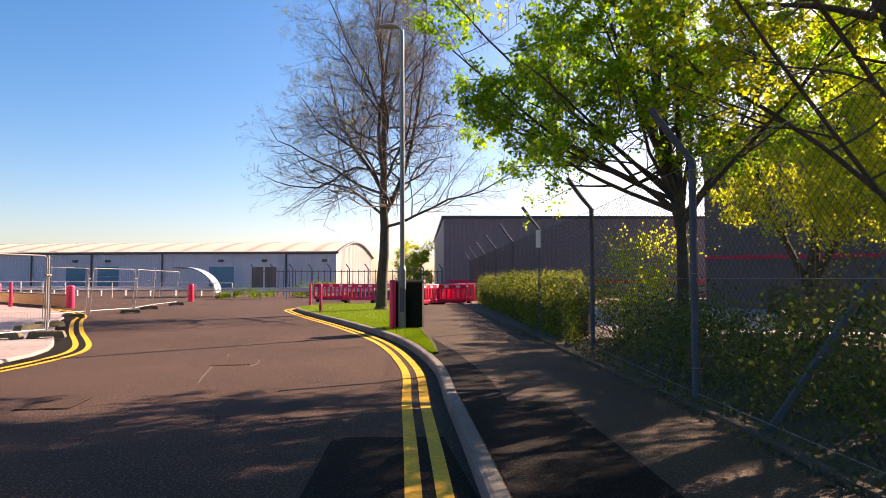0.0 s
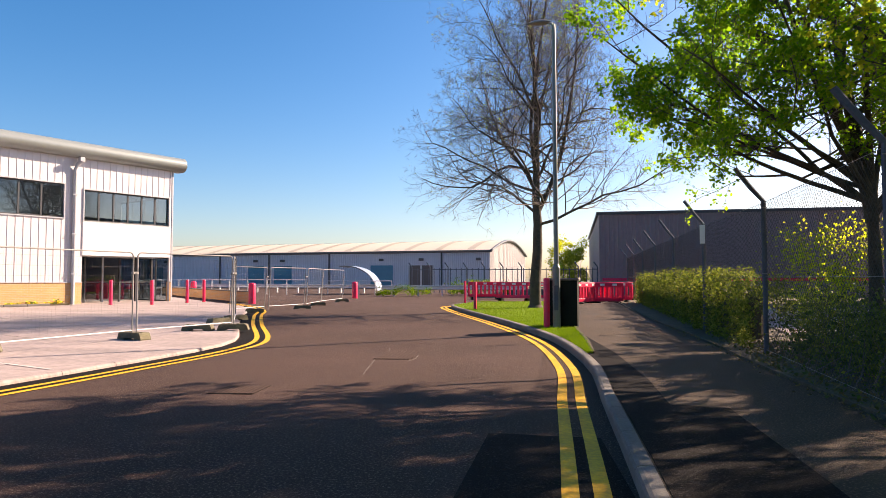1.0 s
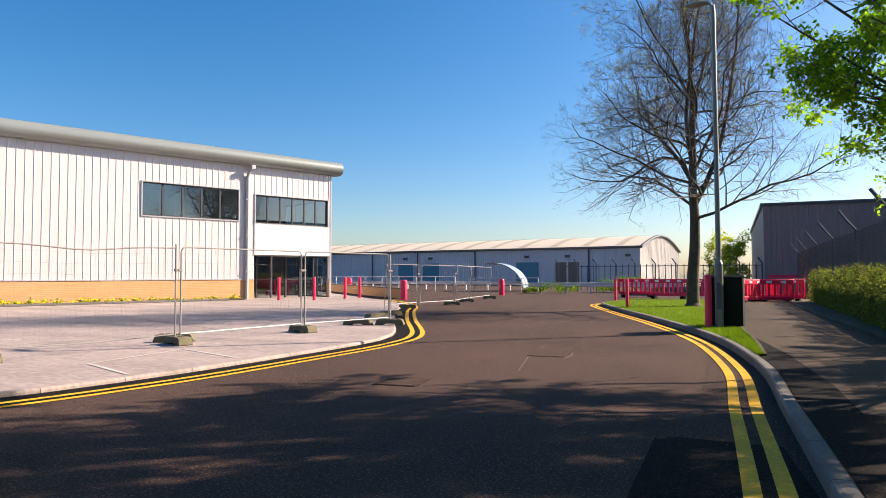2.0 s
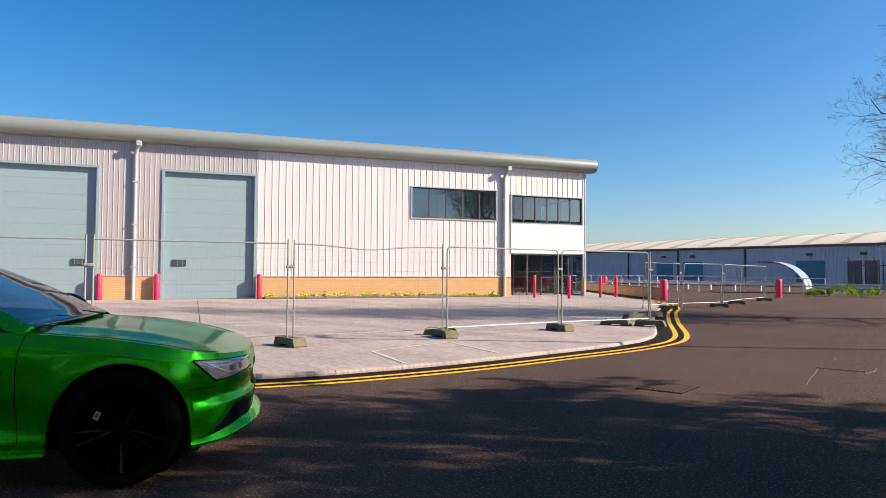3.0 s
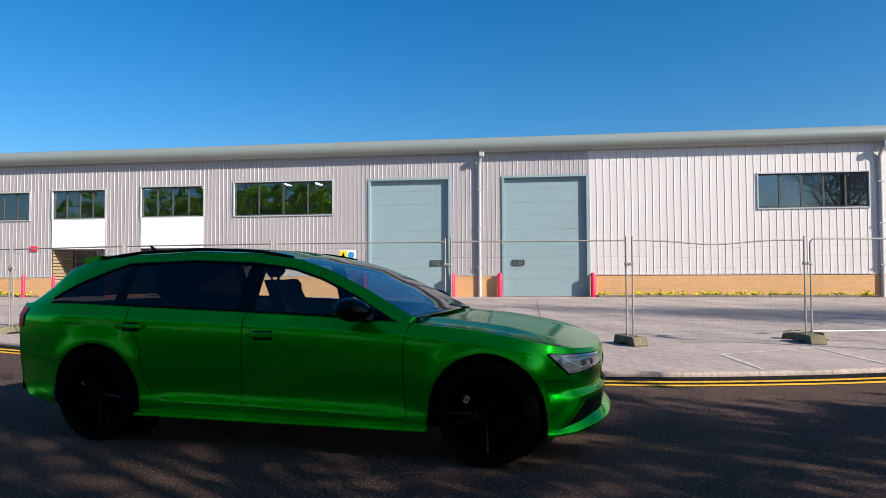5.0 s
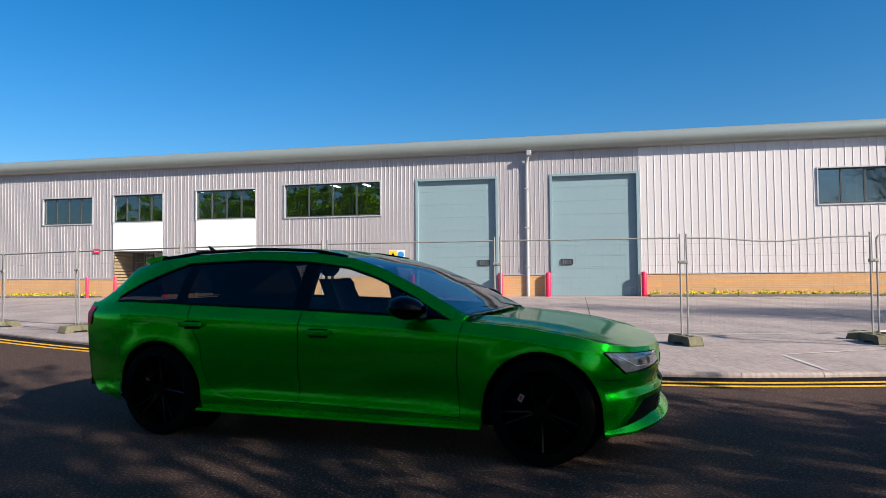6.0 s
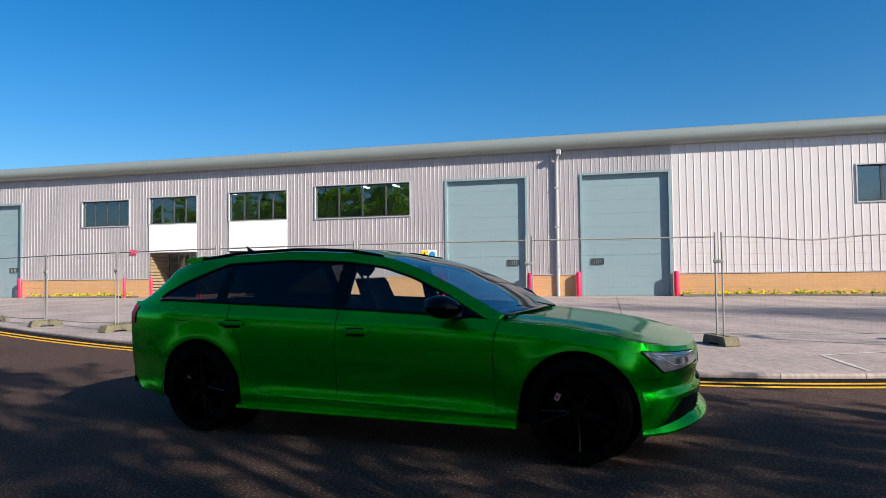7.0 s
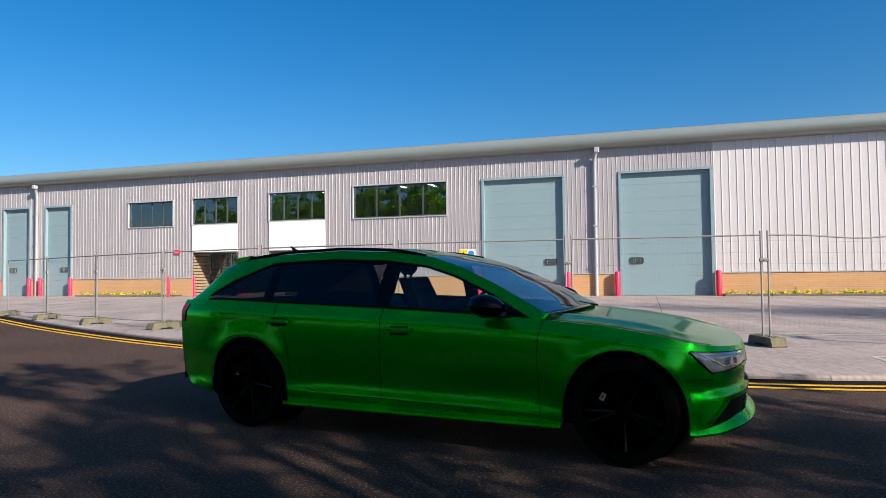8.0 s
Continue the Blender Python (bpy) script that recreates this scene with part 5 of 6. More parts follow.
# wheels
def wheel(x, side, turn):
    w = part("wheel", Build().lathe([(0.255, -0.13), (0.30, -0.135), (0.325, -0.12), (RT, -0.085), (RT, 0.085), (0.325, 0.12), (0.30, 0.135), (0.255, 0.13)], 56), M_TYRE, car, "black alloy wheel with a low tyre", smooth=True)
    w.matrix_basis = pose(x, side * 0.825, RT, 0, 0, 0 if side > 0 else 180) @ pose(0, 0, 0, 0, turn, 0)
    part("rim", Build().lathe([(0.262, 0.118), (0.250, 0.128), (0.242, 0.10), (0.235, -0.10), (0.262, -0.12)], 56), M_RIM, w, "gloss black rim", smooth=True)
    for i in range(5):
        for o in (-9, 9):
            a = radians(72 * i + o)
            a2 = radians(72 * i + o * 0.55)
            p, q = (0.05 * math.cos(a2), 0.085, 0.05 * math.sin(a2)), (0.243 * math.cos(a), 0.112, 0.243 * math.sin(a))
            part("spoke", Build().tube([p, ((p[0] + q[0]) / 2, 0.092, (p[2] + q[2]) / 2), q], [0.012, 0.009, 0.011], 5), M_RIM, w, smooth=True)
    part("hub", Build().tube([(0, 0.04, 0), (0, 0.10, 0)], [0.065, 0.055], 16), M_RIM, w, smooth=True)
    part("hub_cap", Build().tube([(0, 0.10, 0), (0, 0.106, 0)], 0.03, 16), M_RIM, w, smooth=True)
    part("brake_disc", Build().lathe([(0.09, 0.02), (0.205, 0.02), (0.205, -0.01), (0.09, -0.01)], 40), M_TYRE, w)
    cal = part("caliper", Build().soft(-0.05, 0.05, 0.0, 0.075, -0.07, 0.07, 0.02), M_BLACK, car, "dark brake caliper with a red mark")
    cal.matrix_basis = pose(x - 0.135, side * 0.825, RT + 0.075, 0, 0, 0 if side > 0 else 180) @ pose(0, 0, 0, 0, (-28 if side < 0 else 28), 0)
    part("pale_mark", Build().box(-0.016, 0.016, 0.074, 0.077, -0.024, 0.024), M_TRIM, cal)
    part("red_mark", Build().box(-0.008, 0.008, 0.077, 0.080, -0.012, 0.012), M_RED, cal)


for x in (0.0, WB):
    for side in (-1, 1):
        wheel(x, side, 20 + 31 * (x < -1) + 9 * side)

# cabin
for y, on, tall in ((-0.37, 0.24, 0.58), (0.37, 0.0, 0.40)):
    st = part("front_seat", Build().soft(-1.75 + on, -1.20 + on, y - 0.25, y + 0.25, 0.45, 0.62, 0.06), M_SEAT, car, "dark leather front seat")
    rows = [[(-1.72 + on - 0.28 * h + 0.05 * abs(u) ** 2, y + u * (0.25 - 0.08 * h), 0.58 + tall * h) for u in np.linspace(-1, 1, 7)] for h in np.linspace(0, 1, 7)]
    rows2 = [[(a - 0.10, b, c) for a, b, c in r] for r in rows]
    part("seat_back", Build().grid(rows).grid([r[::-1] for r in rows2]).grid([rows[-1], rows2[-1]]).grid([[r[0] for r in rows2], [r[0] for r in rows]]).grid([[r[-1] for r in rows], [r[-1] for r in rows2]]), M_SEAT, st, smooth=True)
    top = 0.58 + tall
    part("headrest", Build().soft(-2.10 + on, -2.0 + on, y - 0.12, y + 0.12, top + 0.02, top + 0.18, 0.045), M_SEAT, st)
    for o in (-0.05, 0.05):
        part("headrest_post", Build().tube([(-2.05 + on, y + o, top - 0.03), (-2.05 + on, y + o, top + 0.05)], 0.012, 6), M_CHROME, st)
part("rear_bench", Build().soft(-2.75, -2.35, -0.62, 0.62, 0.45, 0.98, 0.06), M_SEAT, car)
part("dashboard", Build().soft(-1.10, -0.55, -0.72, 0.72, 0.70, 0.90, 0.05), M_SEAT, car)
part("steering_wheel", Build().tube([(-1.18 + 0.06 * math.cos(a), -0.37 + 0.18 * math.sin(a), 0.88 + 0.17 * math.cos(a)) for a in np.linspace(0, 2 * math.pi, 25)], 0.016, 6), M_SEAT, car, smooth=True)
part("headlining", Build().grid([[(p[0], p[1] * 0.97, p[2] - 0.03) for p in roof_row(x)] for x in GST if -3.5 <= x <= -1.5]), M_SEAT, car)

# the tail is cut short behind the rear arches
for ob in car.children_recursive:
    if ob.matrix_basis == Matrix() and ob.parent.matrix_basis in (Matrix(), car.matrix_basis):
        for v in ob.data.vertices:
            if v.co.x < -3.38:
                v.co.x = -3.38 + (v.co.x + 3.38) * 0.78


# ---- plants ----
def leaf_mesh(pts, size, rng, droop=0.0, slim=0.55):
    """Many single pointed leaves at the points."""
    pts = np.asarray(pts, float)
    n = len(pts)
    u = rng.normal(0, 1, (n, 3))
    u[:, 2] -= droop
    u /= np.linalg.norm(u, axis=1)[:, None]
    w = np.cross(u, rng.normal(0, 1, (n, 3)))
    w /= np.linalg.norm(w, axis=1)[:, None]
    s = (size * rng.uniform(0.6, 1.3, n))[:, None]
    quad = np.stack([pts, pts + u * s * 0.45 + w * s * slim * 0.5, pts + u * s, pts + u * s * 0.45 - w * s * slim * 0.5], 1).reshape(-1, 3)
    me = bpy.data.meshes.new("leaves")
    me.from_pydata(quad.tolist(), [], np.arange(4 * n).reshape(n, 4).tolist())
    me.update()
    return me


class Tree:
    """Grows a branching tree; keeps stout wood and twigs apart, and the places of twig ends."""

    def __init__(self, seed):
        self.rng = np.random.default_rng(seed)
        self.wood, self.tips, self.batch = Build(), [], {}

    def twigs(self):
        """All thin wood as one mesh of three-sided tubes."""
        vs, fs, k = [], [], 0
        for segs, lines in self.batch.items():
            P = np.array([l[0] for l in lines])
            r = np.array([l[1] for l in lines])[:, :, None]
            d = P[:, -1:] - P[:, :1]
            d = d / np.linalg.norm(d, axis=2, keepdims=True)
            a = np.cross(d, np.where(abs(d[..., 2:]) > 0.8, (1.0, 0, 0), (0, 0, 1.0)))
            a /= np.linalg.norm(a, axis=2, keepdims=True)
            b = np.cross(d, a)
            ring = np.stack([P + r * (a * math.cos(t) + b * math.sin(t)) for t in (0, 2.0944, 4.1888)], 2)
            n, m = P.shape[:2]
            vs.append(ring.reshape(-1, 3))
            idx = k + np.arange(n * m * 3).reshape(n, m, 3)
            nxt = np.roll(idx, -1, axis=2)
            fs.append(np.stack([idx[:, :-1], nxt[:, :-1], nxt[:, 1:], idx[:, 1:]], 3).reshape(-1, 4))
            k += n * m * 3
        me = bpy.data.meshes.new("twigs")
        me.from_pydata(np.concatenate(vs).tolist(), [], np.concatenate(fs).tolist())
        me.update()
        return me

    def limb(self, p, d, length, r, level, wander=0.18, lift=0.05, segs=5, end=0.35):
        g = self.rng
        d = np.array(d, float) / np.linalg.norm(d)
        pts, rad = [np.array(p, float)], [r]
        for i in range(segs):
            d = d + g.normal(0, wander, 3) + np.array([0, 0, lift])
            d /= np.linalg.norm(d)
            pts.append(pts[-1] + d * length / segs)
            rad.append(r * (1 - (1 - end) * (i + 1) / segs))
        if level < 2:
            self.wood.tube(pts, rad, 10 if level == 0 else 7, False)
        else:
            self.batch.setdefault(segs, []).append((pts, rad))
        return pts, rad

    def along(self, pts, rad, t):
        k = min(int(t * (len(pts) - 1)), len(pts) - 2)
        f = t * (len(pts) - 1) - k
        return pts[k] + (pts[k + 1] - pts[k]) * f, rad[k] + (rad[k + 1] - rad[k]) * f, (pts[k + 1] - pts[k]) / np.linalg.norm(pts[k + 1] - pts[k])

    def sprout(self, pts, rad, n, length, level, depth, lo=0.2, spread=0.9, lift=0.06, counts=(0, 0, 7, 4, 3), shrink=0.48):
        g = self.rng
        for i in range(n):
            t = lo + (1 - lo) * (i + g.random()) / n
            p, r, d = self.along(pts, rad, min(t, 0.999))
            side = np.cross(d, g.normal(0, 1, 3))
            side /= np.linalg.norm(side)
            L = length * g.uniform(0.65, 1.25) * (1.15 - 0.6 * t)
            q, w = self.limb(p, d * 0.75 + side * spread, L, max(min(r * 0.6, 0.02 * L + 0.002), 0.0034), level, 0.16, lift, 4 if level < 3 else 3, 0.3)
            if level >= 3:
                self.tips += q[1:]
            if depth > 0:
                self.sprout(q, w, counts[level] if level < len(counts) else 3, L * shrink, level + 1, depth - 1, 0.15, spread, lift, counts, shrink)


def bare_tree(x, y, z, high, seed, label, scale=1.0, group=""):
    T = Tree(seed)
    g = T.rng
    th = thing("tree", pose(x, y, z), label, "tree", group)
    pts, rad = [np.zeros(3)], [0.22 * scale]
    n = 14
    for i in range(n):
        h = (i + 1) / n
        pts.append(np.array([0.25 * math.sin(h * 5.0) * h + g.normal(0, 0.05), 0.2 * math.sin(h * 4 + 1) * h, high * h]))
        rad.append(0.21 * scale * (1 - h) ** 1.35 + 0.012)
    T.wood.tube([pts[0], pts[0] + (0, 0, 0.12)], [0.32 * scale, 0.22 * scale], 10, False)
    T.wood.tube(pts, rad, 10, False)
    leaders = [(pts, rad, 0.21, 30, 1.0)]
    for i, (h, a, L) in enumerate(((0.24, 0.4, 0.60), (0.30, 2.5, 0.58), (0.34, 4.4, 0.55), (0.46, 1.4, 0.42), (0.50, 3.6, 0.40))):
        p, r, d = T.along(pts, rad, h)
        q, w = T.limb(p, (0.62 * math.cos(a), 0.62 * math.sin(a), 1.0), L * high, r * 0.62, 0, 0.10, 0.05, 9, 0.12)
        leaders.append((q, w, 0.12, 15, 0.62))
    for line, width, lo, m, size in leaders:
        for i in range(m):
            h = lo + (0.97 - lo) * ((i + g.random() * 0.8) / m) ** 1.1
            p, r, d = T.along(line, width, h)
            a = i * 2.399 + g.normal(0, 0.5)
            reach = 0.50 * high * size * (1.04 - h) ** 0.70 * g.uniform(0.75, 1.1)
            out = np.array([math.cos(a), math.sin(a), 0.30 + 0.7 * h])
            q, w = T.limb(p, out, reach, min(r * 0.45, 0.058 * scale), 1, 0.24, 0.05, 9, 0.2)
            T.sprout(q, w, int(6 + reach * 2.1), 0.36 * reach + 0.35, 2, 2, 0.15, 0.9, 0.05, (0, 0, 7, 5), 0.52)
    part("trunk", T.wood, M_BARK, th, "dark rough trunk and limbs", smooth="all")
    part("crown", T.twigs(), M_TWIG, th, "crown of bare fine twigs", kind="stuff")
    bud = [p for p in T.tips if g.random() < 0.05]
    if bud:
        part("bud_growth", leaf_mesh(bud, 0.05, g), M_LEAFY, th, "first pale buds", kind="stuff")
    return th


def leafy_tree(x, y, z, stems, seed, label, leaf_size, per_tip, material, limbs=10, reach=2.6, bare=0.25, fork=0.9, girth=0.13, gaps=0.0, loose=0.07):
    """stems: (direction, length, radius) of each main stem from the foot; gaps: the share of limbs not yet in leaf."""
    T = Tree(seed)
    g = T.rng
    th = thing("tree", pose(x, y, z), label, "tree", "leafy trees")
    T.wood.tube([(0, 0, 0), (0, 0, 0.15), (0.01, 0, fork * 0.6), (0, 0.01, fork + 0.25)], [girth * 1.5, girth * 1.1, girth, girth * 0.8], 10, False)
    for d, L, r in stems:
        q, w = T.limb((0, 0, fork * g.uniform(0.85, 1.1)), d, L - fork, r, 0, 0.07, 0.03, 9, 0.25)
        for i in range(limbs):
            t = bare + (1 - bare) * (i + g.random()) / limbs
            p, rr, dd = T.along(q, w, min(t, 0.999))
            a = i * 2.399 + g.normal(0, 0.4)
            out = dd * 0.35 + np.array([math.cos(a), math.sin(a), 0.12])
            Lb = reach * (1.15 - 0.55 * t) * g.uniform(0.7, 1.2)
            qb, wb = T.limb(p, out, Lb, min(rr * 0.6, 0.05), 1, 0.12, 0.03, 6, 0.22)
            leafed = len(T.tips)
            T.sprout(qb, wb, 9, Lb * 0.38, 2, 1, 0.15, 0.9, 0.03, (0, 0, 6), 0.5)
            if g.random() < gaps:
                del T.tips[leafed:]
    tips = np.array(T.tips)
    tips = np.repeat(tips, per_tip, axis=0)
    tips = tips + g.normal(0, loose, tips.shape)
    part("trunk", T.wood, M_BARK, th, "dark forked trunk and limbs", smooth="all")
    part("fine_wood", T.twigs(), M_TWIG, th, kind="stuff")
    part("crown", leaf_mesh(tips, leaf_size, g, 0.3, 0.75), material, th, "young translucent leaves", kind="stuff")
    return th


bare_tree(-2.30, 24.6, 0.1, 14.6, 11, "tall bare deciduous tree on the grass island")
near_tree = leafy_tree(3.35, 9.2, 0.08, [((0.7 * math.cos(a) * q, 0.7 * math.sin(a) * q, 1), L, r) for a, q, L, r in
           ((0.3, 0.1, 8.8, 0.085), (3.0, 0.7, 8.4, 0.042), (2.4, 0.5, 8.4, 0.042), (3.6, 1.0, 7.6, 0.036), (4.4, 0.8, 7.8, 0.040), (5.2, 1.0, 6.8, 0.034), (0.2, 1.2, 6.2, 0.036), (1.0, 0.8, 7.2, 0.040), (1.8, 1.0, 6.6, 0.034),
            (3.2, 1.6, 6.8, 0.036), (2.8, 2.2, 5.7, 0.036), (3.5, 2.6, 5.3, 0.032), (2.4, 1.6, 6.0, 0.034), (3.9, 1.8, 5.4, 0.030), (3.1, 3.2, 4.9, 0.032), (3.3, 2.0, 6.2, 0.034))], 3,
           "multi-stemmed tree in fresh green leaf behind the fence", 0.056, 4, M_LEAF, 9, 1.75, 0.20, 2.1, 0.075, 0.26, 0.030)
leafy_tree(5.7, 6.7, 0.08, [((-0.18, 0.10, 1), 8.9, 0.13), ((-0.85, -0.15, 1), 8.2, 0.035), ((0.4, 0.2, 1), 8.2, 0.08), ((-0.1, -0.6, 1), 7.6, 0.05), ((-0.65, 0.40, 1), 7.8, 0.04), ((-1.1, 0.05, 1), 7.4, 0.03)], 8,
           "stout leaning tree in young leaf behind the fence", 0.06, 3, M_LEAFY, 10, 2.3, 0.30, gaps=0.35, loose=0.02)
leafy_tree(9.2, 16.5, 0.08, [((0.0, 0.0, 1), 7.0, 0.15), ((-0.5, 0.2, 1), 6.0, 0.10), ((0.5, -0.2, 1), 6.0, 0.10)], 21,
           "slender tree with yellow-green spring leaf", 0.10, 3, M_LEAFY, 9, 2.2)


def clump(name, box, n, size, material, seed, label, category, lumps=24, sticks=0):
    """Leaves gathered in uneven lumps inside a box, with thin stems."""
    g = np.random.default_rng(seed)
    x0, x1, y0, y1, z0, z1 = box
    c = np.stack([g.uniform(x0, x1, lumps), g.uniform(y0, y1, lumps), z0 + (z1 - z0) * g.random(lumps) ** 1.2], 1)
    r = g.uniform(0.18, 0.42, lumps) * min(1.0, (z1 - z0))
    k = g.integers(0, lumps, n)
    p = c[k] + g.normal(0, 1, (n, 3)) * r[k][:, None] * (0.75, 0.9, 0.75)
    p = p[(p[:, 2] > 0.02)]
    th = thing(name, pose(0, 0, 0.08), label, category)
    part("leaves", leaf_mesh(p, size, g, 0.1, 0.7), material, th, kind="stuff")
    if sticks:
        s = Build()
        for i in range(sticks):
            q = c[g.integers(0, lumps)]
            f = np.array([q[0] + g.normal(0, 0.25), q[1] + g.normal(0, 0.3), 0])
            s.tube([f, (f + q) / 2 + g.normal(0, 0.06, 3), q + g.normal(0, 0.15, 3)], [0.010, 0.007, 0.003], 4, False)
        part("woody_growth", s, M_TWIG, th, kind="stuff")
    return th


# trimmed hedge against the fence
g = np.random.default_rng(4)
hd = thing("hedge", pose(0, 0, 0.08), "clipped low green hedge along the chain-link fence", "hedge")
N = 34000
y = g.uniform(11.4, 32, N)
line = np.interp(y, [10.75, 15.1, 20.0, 24.6, 29.5, 34.5], [2.44, 2.22, 2.12, 1.98, 1.86, 1.74])
lump = 0.10 * np.sin(y * 2.3) + 0.07 * np.sin(y * 5.1 + 1) + 0.05 * np.sin(y * 9.7)
high_ = np.interp(y, [11.4, 12.2, 14, 32], [0.55, 0.95, 1.12, 1.12]) + lump
face = g.random(N)
x = line - 0.05 + np.where(face < 0.65, np.abs(g.normal(0, 0.09, N)), g.uniform(0, 0.8, N)) + 0.06 * np.sin(y * 3.1) - 0.12 * (g.random(N) < 0.2)
z = np.where(face < 0.65, high_ * g.random(N), high_ + g.normal(0, 0.07, N))
part("leaves", leaf_mesh(np.stack([x, y, np.maximum(z, 0.02)], 1), 0.058, g, 0.0, 0.7), M_HEDGE, hd, kind="stuff")
# solid boxes in dark soil colour stand in for shade inside the hedge
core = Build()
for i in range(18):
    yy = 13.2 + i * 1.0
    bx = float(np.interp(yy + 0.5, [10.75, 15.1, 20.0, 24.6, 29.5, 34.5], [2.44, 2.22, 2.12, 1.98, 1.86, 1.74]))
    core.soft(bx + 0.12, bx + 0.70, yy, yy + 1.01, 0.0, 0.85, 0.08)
part("core_shade", core, M_SOIL, hd)
clump("shrub", (2.8, 3.7, 2.4, 7.4, 0.05, 0.85), 9000, 0.05, M_IVY, 31, "tangled green shrubs and ivy behind the fence", "shrub", 40, 50)
clump("shrub", (2.7, 3.8, 7.2, 11.6, 0.05, 0.75), 9000, 0.05, M_IVY, 32, "low green shrubs behind the fence", "shrub", 44, 50)
clump("shrub", (5.9, 10.4, 9.2, 13.6, 2.0, 4.6), 34000, 0.066, M_LEAFY, 33, "tall yellow-green spring shrub", "shrub", 110, 50)
clump("shrub", (5.0, 6.6, 17.0, 22.0, 0.2, 2.4), 3500, 0.09, M_LEAFY, 34, "loose yellow-green bushes by the shed", "shrub", 40, 30)
clump("shrub", (3.8, 7.5, 4.5, 9.0, 0.1, 0.9), 9000, 0.06, M_DRY, 35, "dry brown undergrowth under the trees", "shrub", 40, 60)
clump("shrub", (-10.5, -6.0, 44.5, 47.5, 0.1, 0.8), 2500, 0.12, M_BLADE, 36, "bright green low bushes before the warehouse", "shrub", 30, 0)
clump("shrub", (-14.2, -10.8, 41.0, 42.6, 0.05, 0.5), 1800, 0.10, M_BLADE, 37, "bright green ground cover by the car park", "shrub", 30, 0)
clump("shrub", (-4.4, -1.2, 64, 68, 0.5, 4.8), 9000, 0.17, M_LEAFY, 38, "tall yellow-green bush far behind the barriers", "shrub", 70, 20)
clump("shrub", (2.75, 3.6, 5.6, 11.4, 0.05, 0.75), 5500, 0.045, M_HEDGE, 39, "sprawling bramble with small bright leaves along the fence foot", "shrub", 60, 40)
# litter and weeds
n = 9000
p = np.stack([g.uniform(2.1, 6.5, n), g.uniform(1.0, 13.0, n), np.full(n, 0.10)], 1)
lt = thing("leaf_litter", pose(0, 0, 0), "scattered dry leaves under the fence", "leaves", kind="stuff")
part("litter", leaf_mesh(p, 0.06, g, 0.0, 0.6), M_DRY, lt, kind="stuff")
n = 700
yy = g.uniform(2.0, 16, n)
p = np.stack([np.interp(yy, [3, 5.8, 9, 13, 17.8], [2.30, 2.26, 2.04, 1.86, 1.5]) - np.abs(g.normal(0, 0.10, n)), yy, np.full(n, 0.11)], 1)
part("litter", leaf_mesh(p, 0.045, g, 0.0, 0.6), M_DRY, lt, kind="stuff")
# turf on the island
n = 26000
yy = g.uniform(10.0, 31, n)
xl = np.interp(yy, [p[1] for p in high if p[1] < 28.5], [p[0] for p in high if p[1] < 28.5])
xr = np.interp(yy, [q[1] for q in path_in], [q[0] for q in path_in])
xx = xl + (xr - xl) * g.random(n)
top = np.stack([g.normal(0, 0.012, n), g.normal(0, 0.012, n), g.uniform(0.02, 0.055, n)], 1)
root = np.stack([xx, yy, np.full(n, 0.108)], 1)
side = np.stack([g.normal(0, 1, n), g.normal(0, 1, n), np.zeros(n)], 1)
side /= np.linalg.norm(side, axis=1)[:, None]
tri = np.stack([root - side * 0.006, root + side * 0.006, root + top], 1).reshape(-1, 3)
me = bpy.data.meshes.new("turf_blades")
me.from_pydata(tri.tolist(), [], np.arange(3 * n).reshape(n, 3).tolist())
tf = thing("grass", pose(0, 0, 0), "short mown grass blades on the island", "grass", kind="stuff")
part("blades", me, M_BLADE, tf, kind="stuff")
tv = FAC @ Vector((-66, 38, 0))
bare_tree(tv.x, tv.y, 0, 12.5, 17, "bare tree beyond the industrial unit")

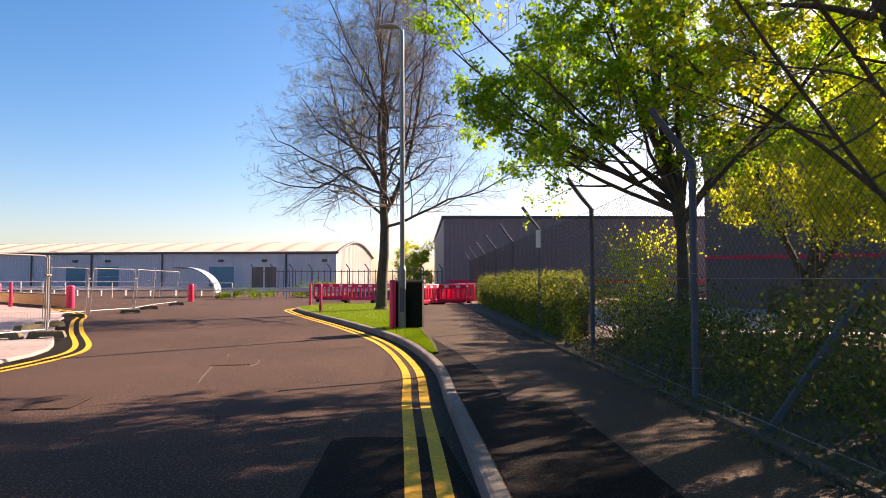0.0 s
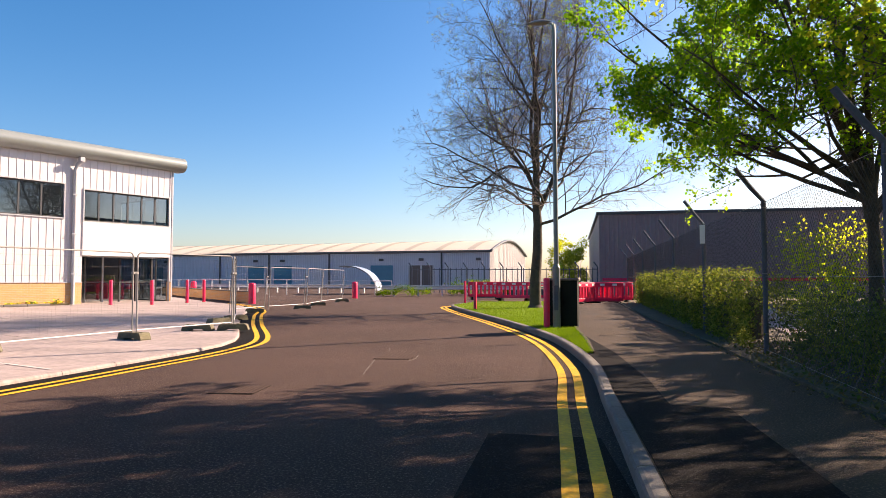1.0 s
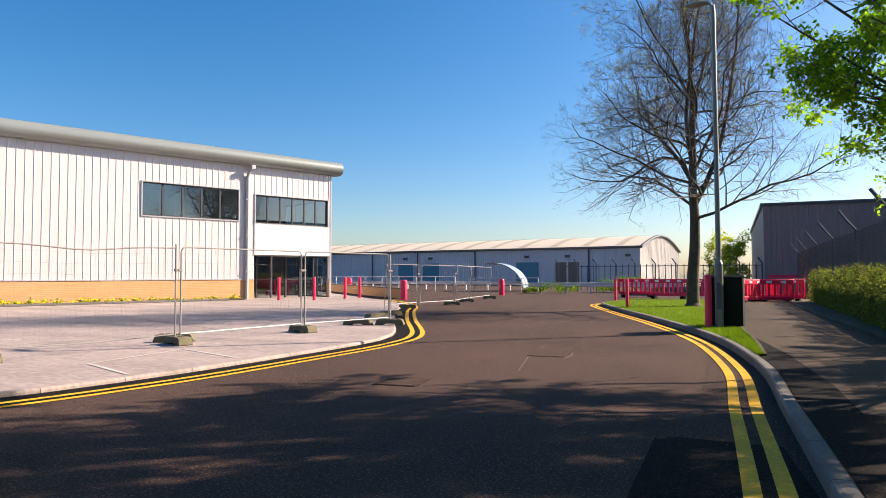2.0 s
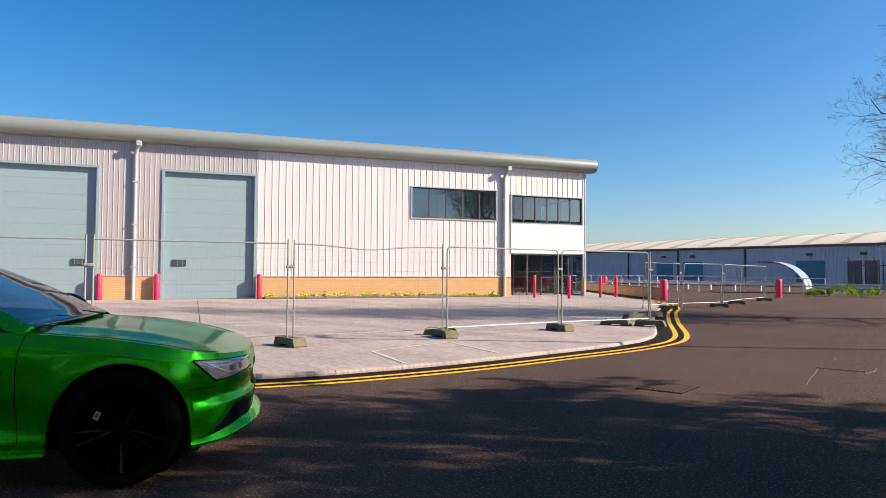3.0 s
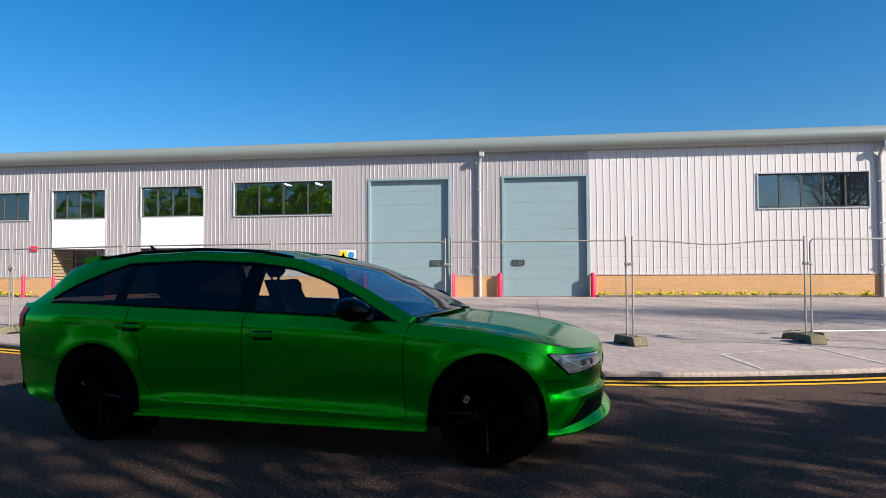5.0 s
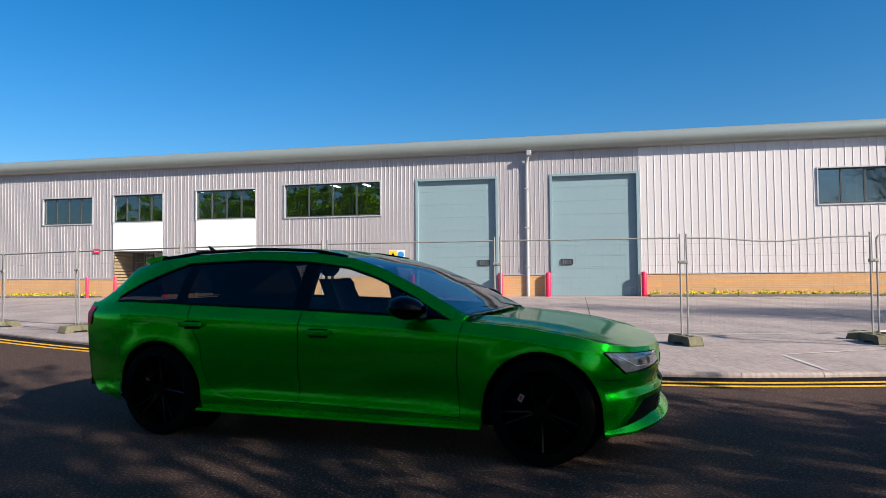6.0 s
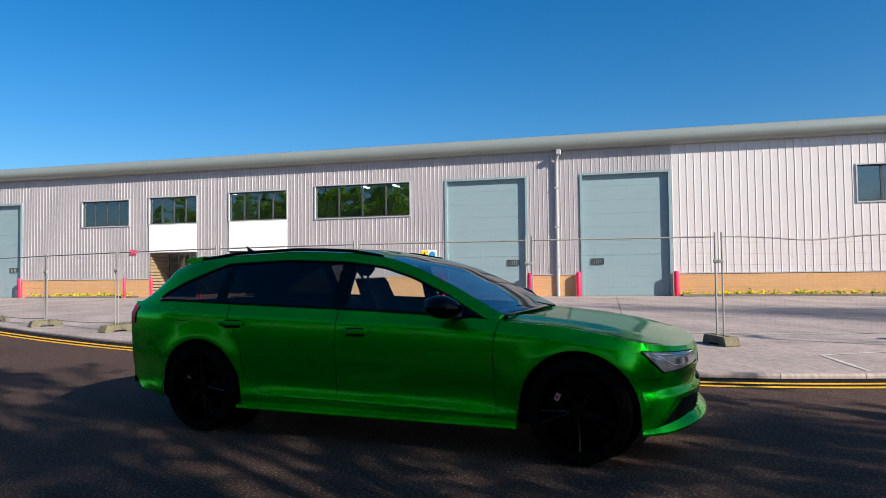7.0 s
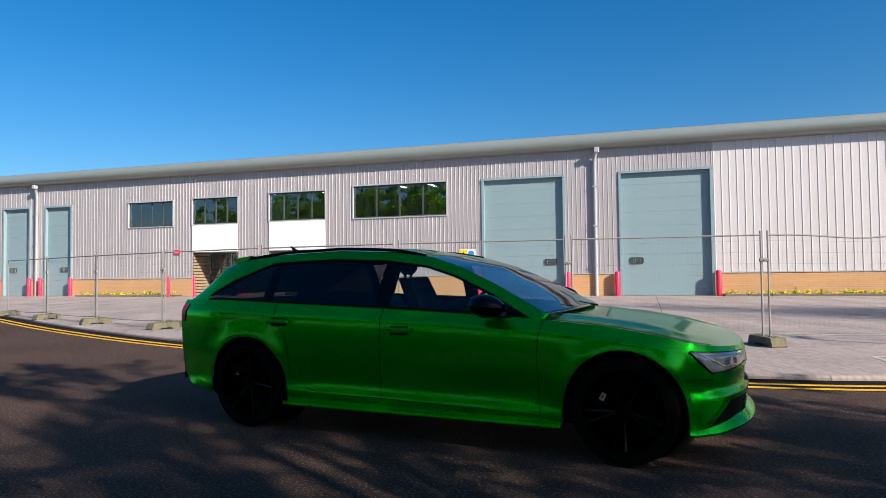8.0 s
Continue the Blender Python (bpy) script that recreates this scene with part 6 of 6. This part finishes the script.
# added trees, mostly out of view along the fence, for shade and reflections
shade_tree = leafy_tree(3.9, 0.2, 0.08, [((0.8 * math.cos(a) * q, 0.8 * math.sin(a) * q, 1), L, r) for a, q, L, r in
           ((0.3, 0.1, 9.0, 0.14), (2.6, 1.0, 8.0, 0.09), (3.3, 1.5, 7.6, 0.08), (4.1, 1.1, 7.8, 0.09), (5.0, 0.9, 8.0, 0.08), (5.8, 1.2, 7.2, 0.08), (0.5, 1.1, 7.4, 0.08), (1.4, 0.9, 7.6, 0.08), (3.1, 2.2, 6.4, 0.07))], 51,
           "dense leafy tree standing beside the fence", 0.15, 2, M_LEAF, 9, 2.5, 0.2, 1.6, 0.15, 0.42)
tall_tree = leafy_tree(6.9, 8.9, 0.08, [((0.55 * math.cos(a) * q, 0.55 * math.sin(a) * q, 1), L, r) for a, q, L, r in
           ((0.3, 0.1, 11.0, 0.14), (2.6, 1.0, 10.6, 0.09), (3.3, 1.3, 10.2, 0.08), (4.1, 1.1, 10.4, 0.09), (5.0, 0.9, 10.4, 0.08), (1.4, 0.9, 10.2, 0.08), (3.6, 0.6, 10.8, 0.08))], 61,
           "tall leafy tree with a high crown", 0.20, 1, M_LEAF, 8, 2.5, 0.12, 6.2, 0.2, 0.62)
# unseen copies that darken what the car and the windows reflect
for x, y, rz in ((9.0, -8.0, 20), (9.5, -14.0, 140), (10.0, -20.5, 250), (10.5, -27.0, 60), (12.0, -34.0, 190)):
    copy_thing(tall_tree, pose(x, y, 0.0, 0, 0, rz))
for x, y, rz in ((3.5, -3.8, 300), (5.6, -10.5, 40), (7.5, -17.0, 150), (5.5, -25.0, 260), (11.0, -3.0, 200), (10.8, 13.2, 75)):
    copy_thing(shade_tree, pose(x, y, 0.0, 0, 0, rz))
# enlarged belt out of view, placed only for the window reflections
for x, y, rz in ((8, -33, 10), (15, -38, 80), (7, -43, 170), (16, -49, 250), (8, -55, 20), (18, -61, 120), (8, -68, 200), (20, -76, 300), (8, -82, 60)):
    copy_thing(shade_tree, pose(x, y, 0.0, 0, 0, rz) @ Matrix.Scale(1.75, 4))
# unseen hedge, added so the car side reflects something dark
clump("hedge", (2.9, 4.4, -16.0, 2.0, 0.1, 1.8), 9000, 0.10, M_HEDGE, 41, "overgrown hedge behind the fence", "hedge", 90, 60)

# ---- kerb stones ----
kerb(KERB_R, 1, 0.115, 0.11, "weathered concrete kerb round the grass island", M_KERB)
kerb(KERB_L, -1, 0.055, 0.12, "low flush concrete kerb along the forecourt", M_CONC)
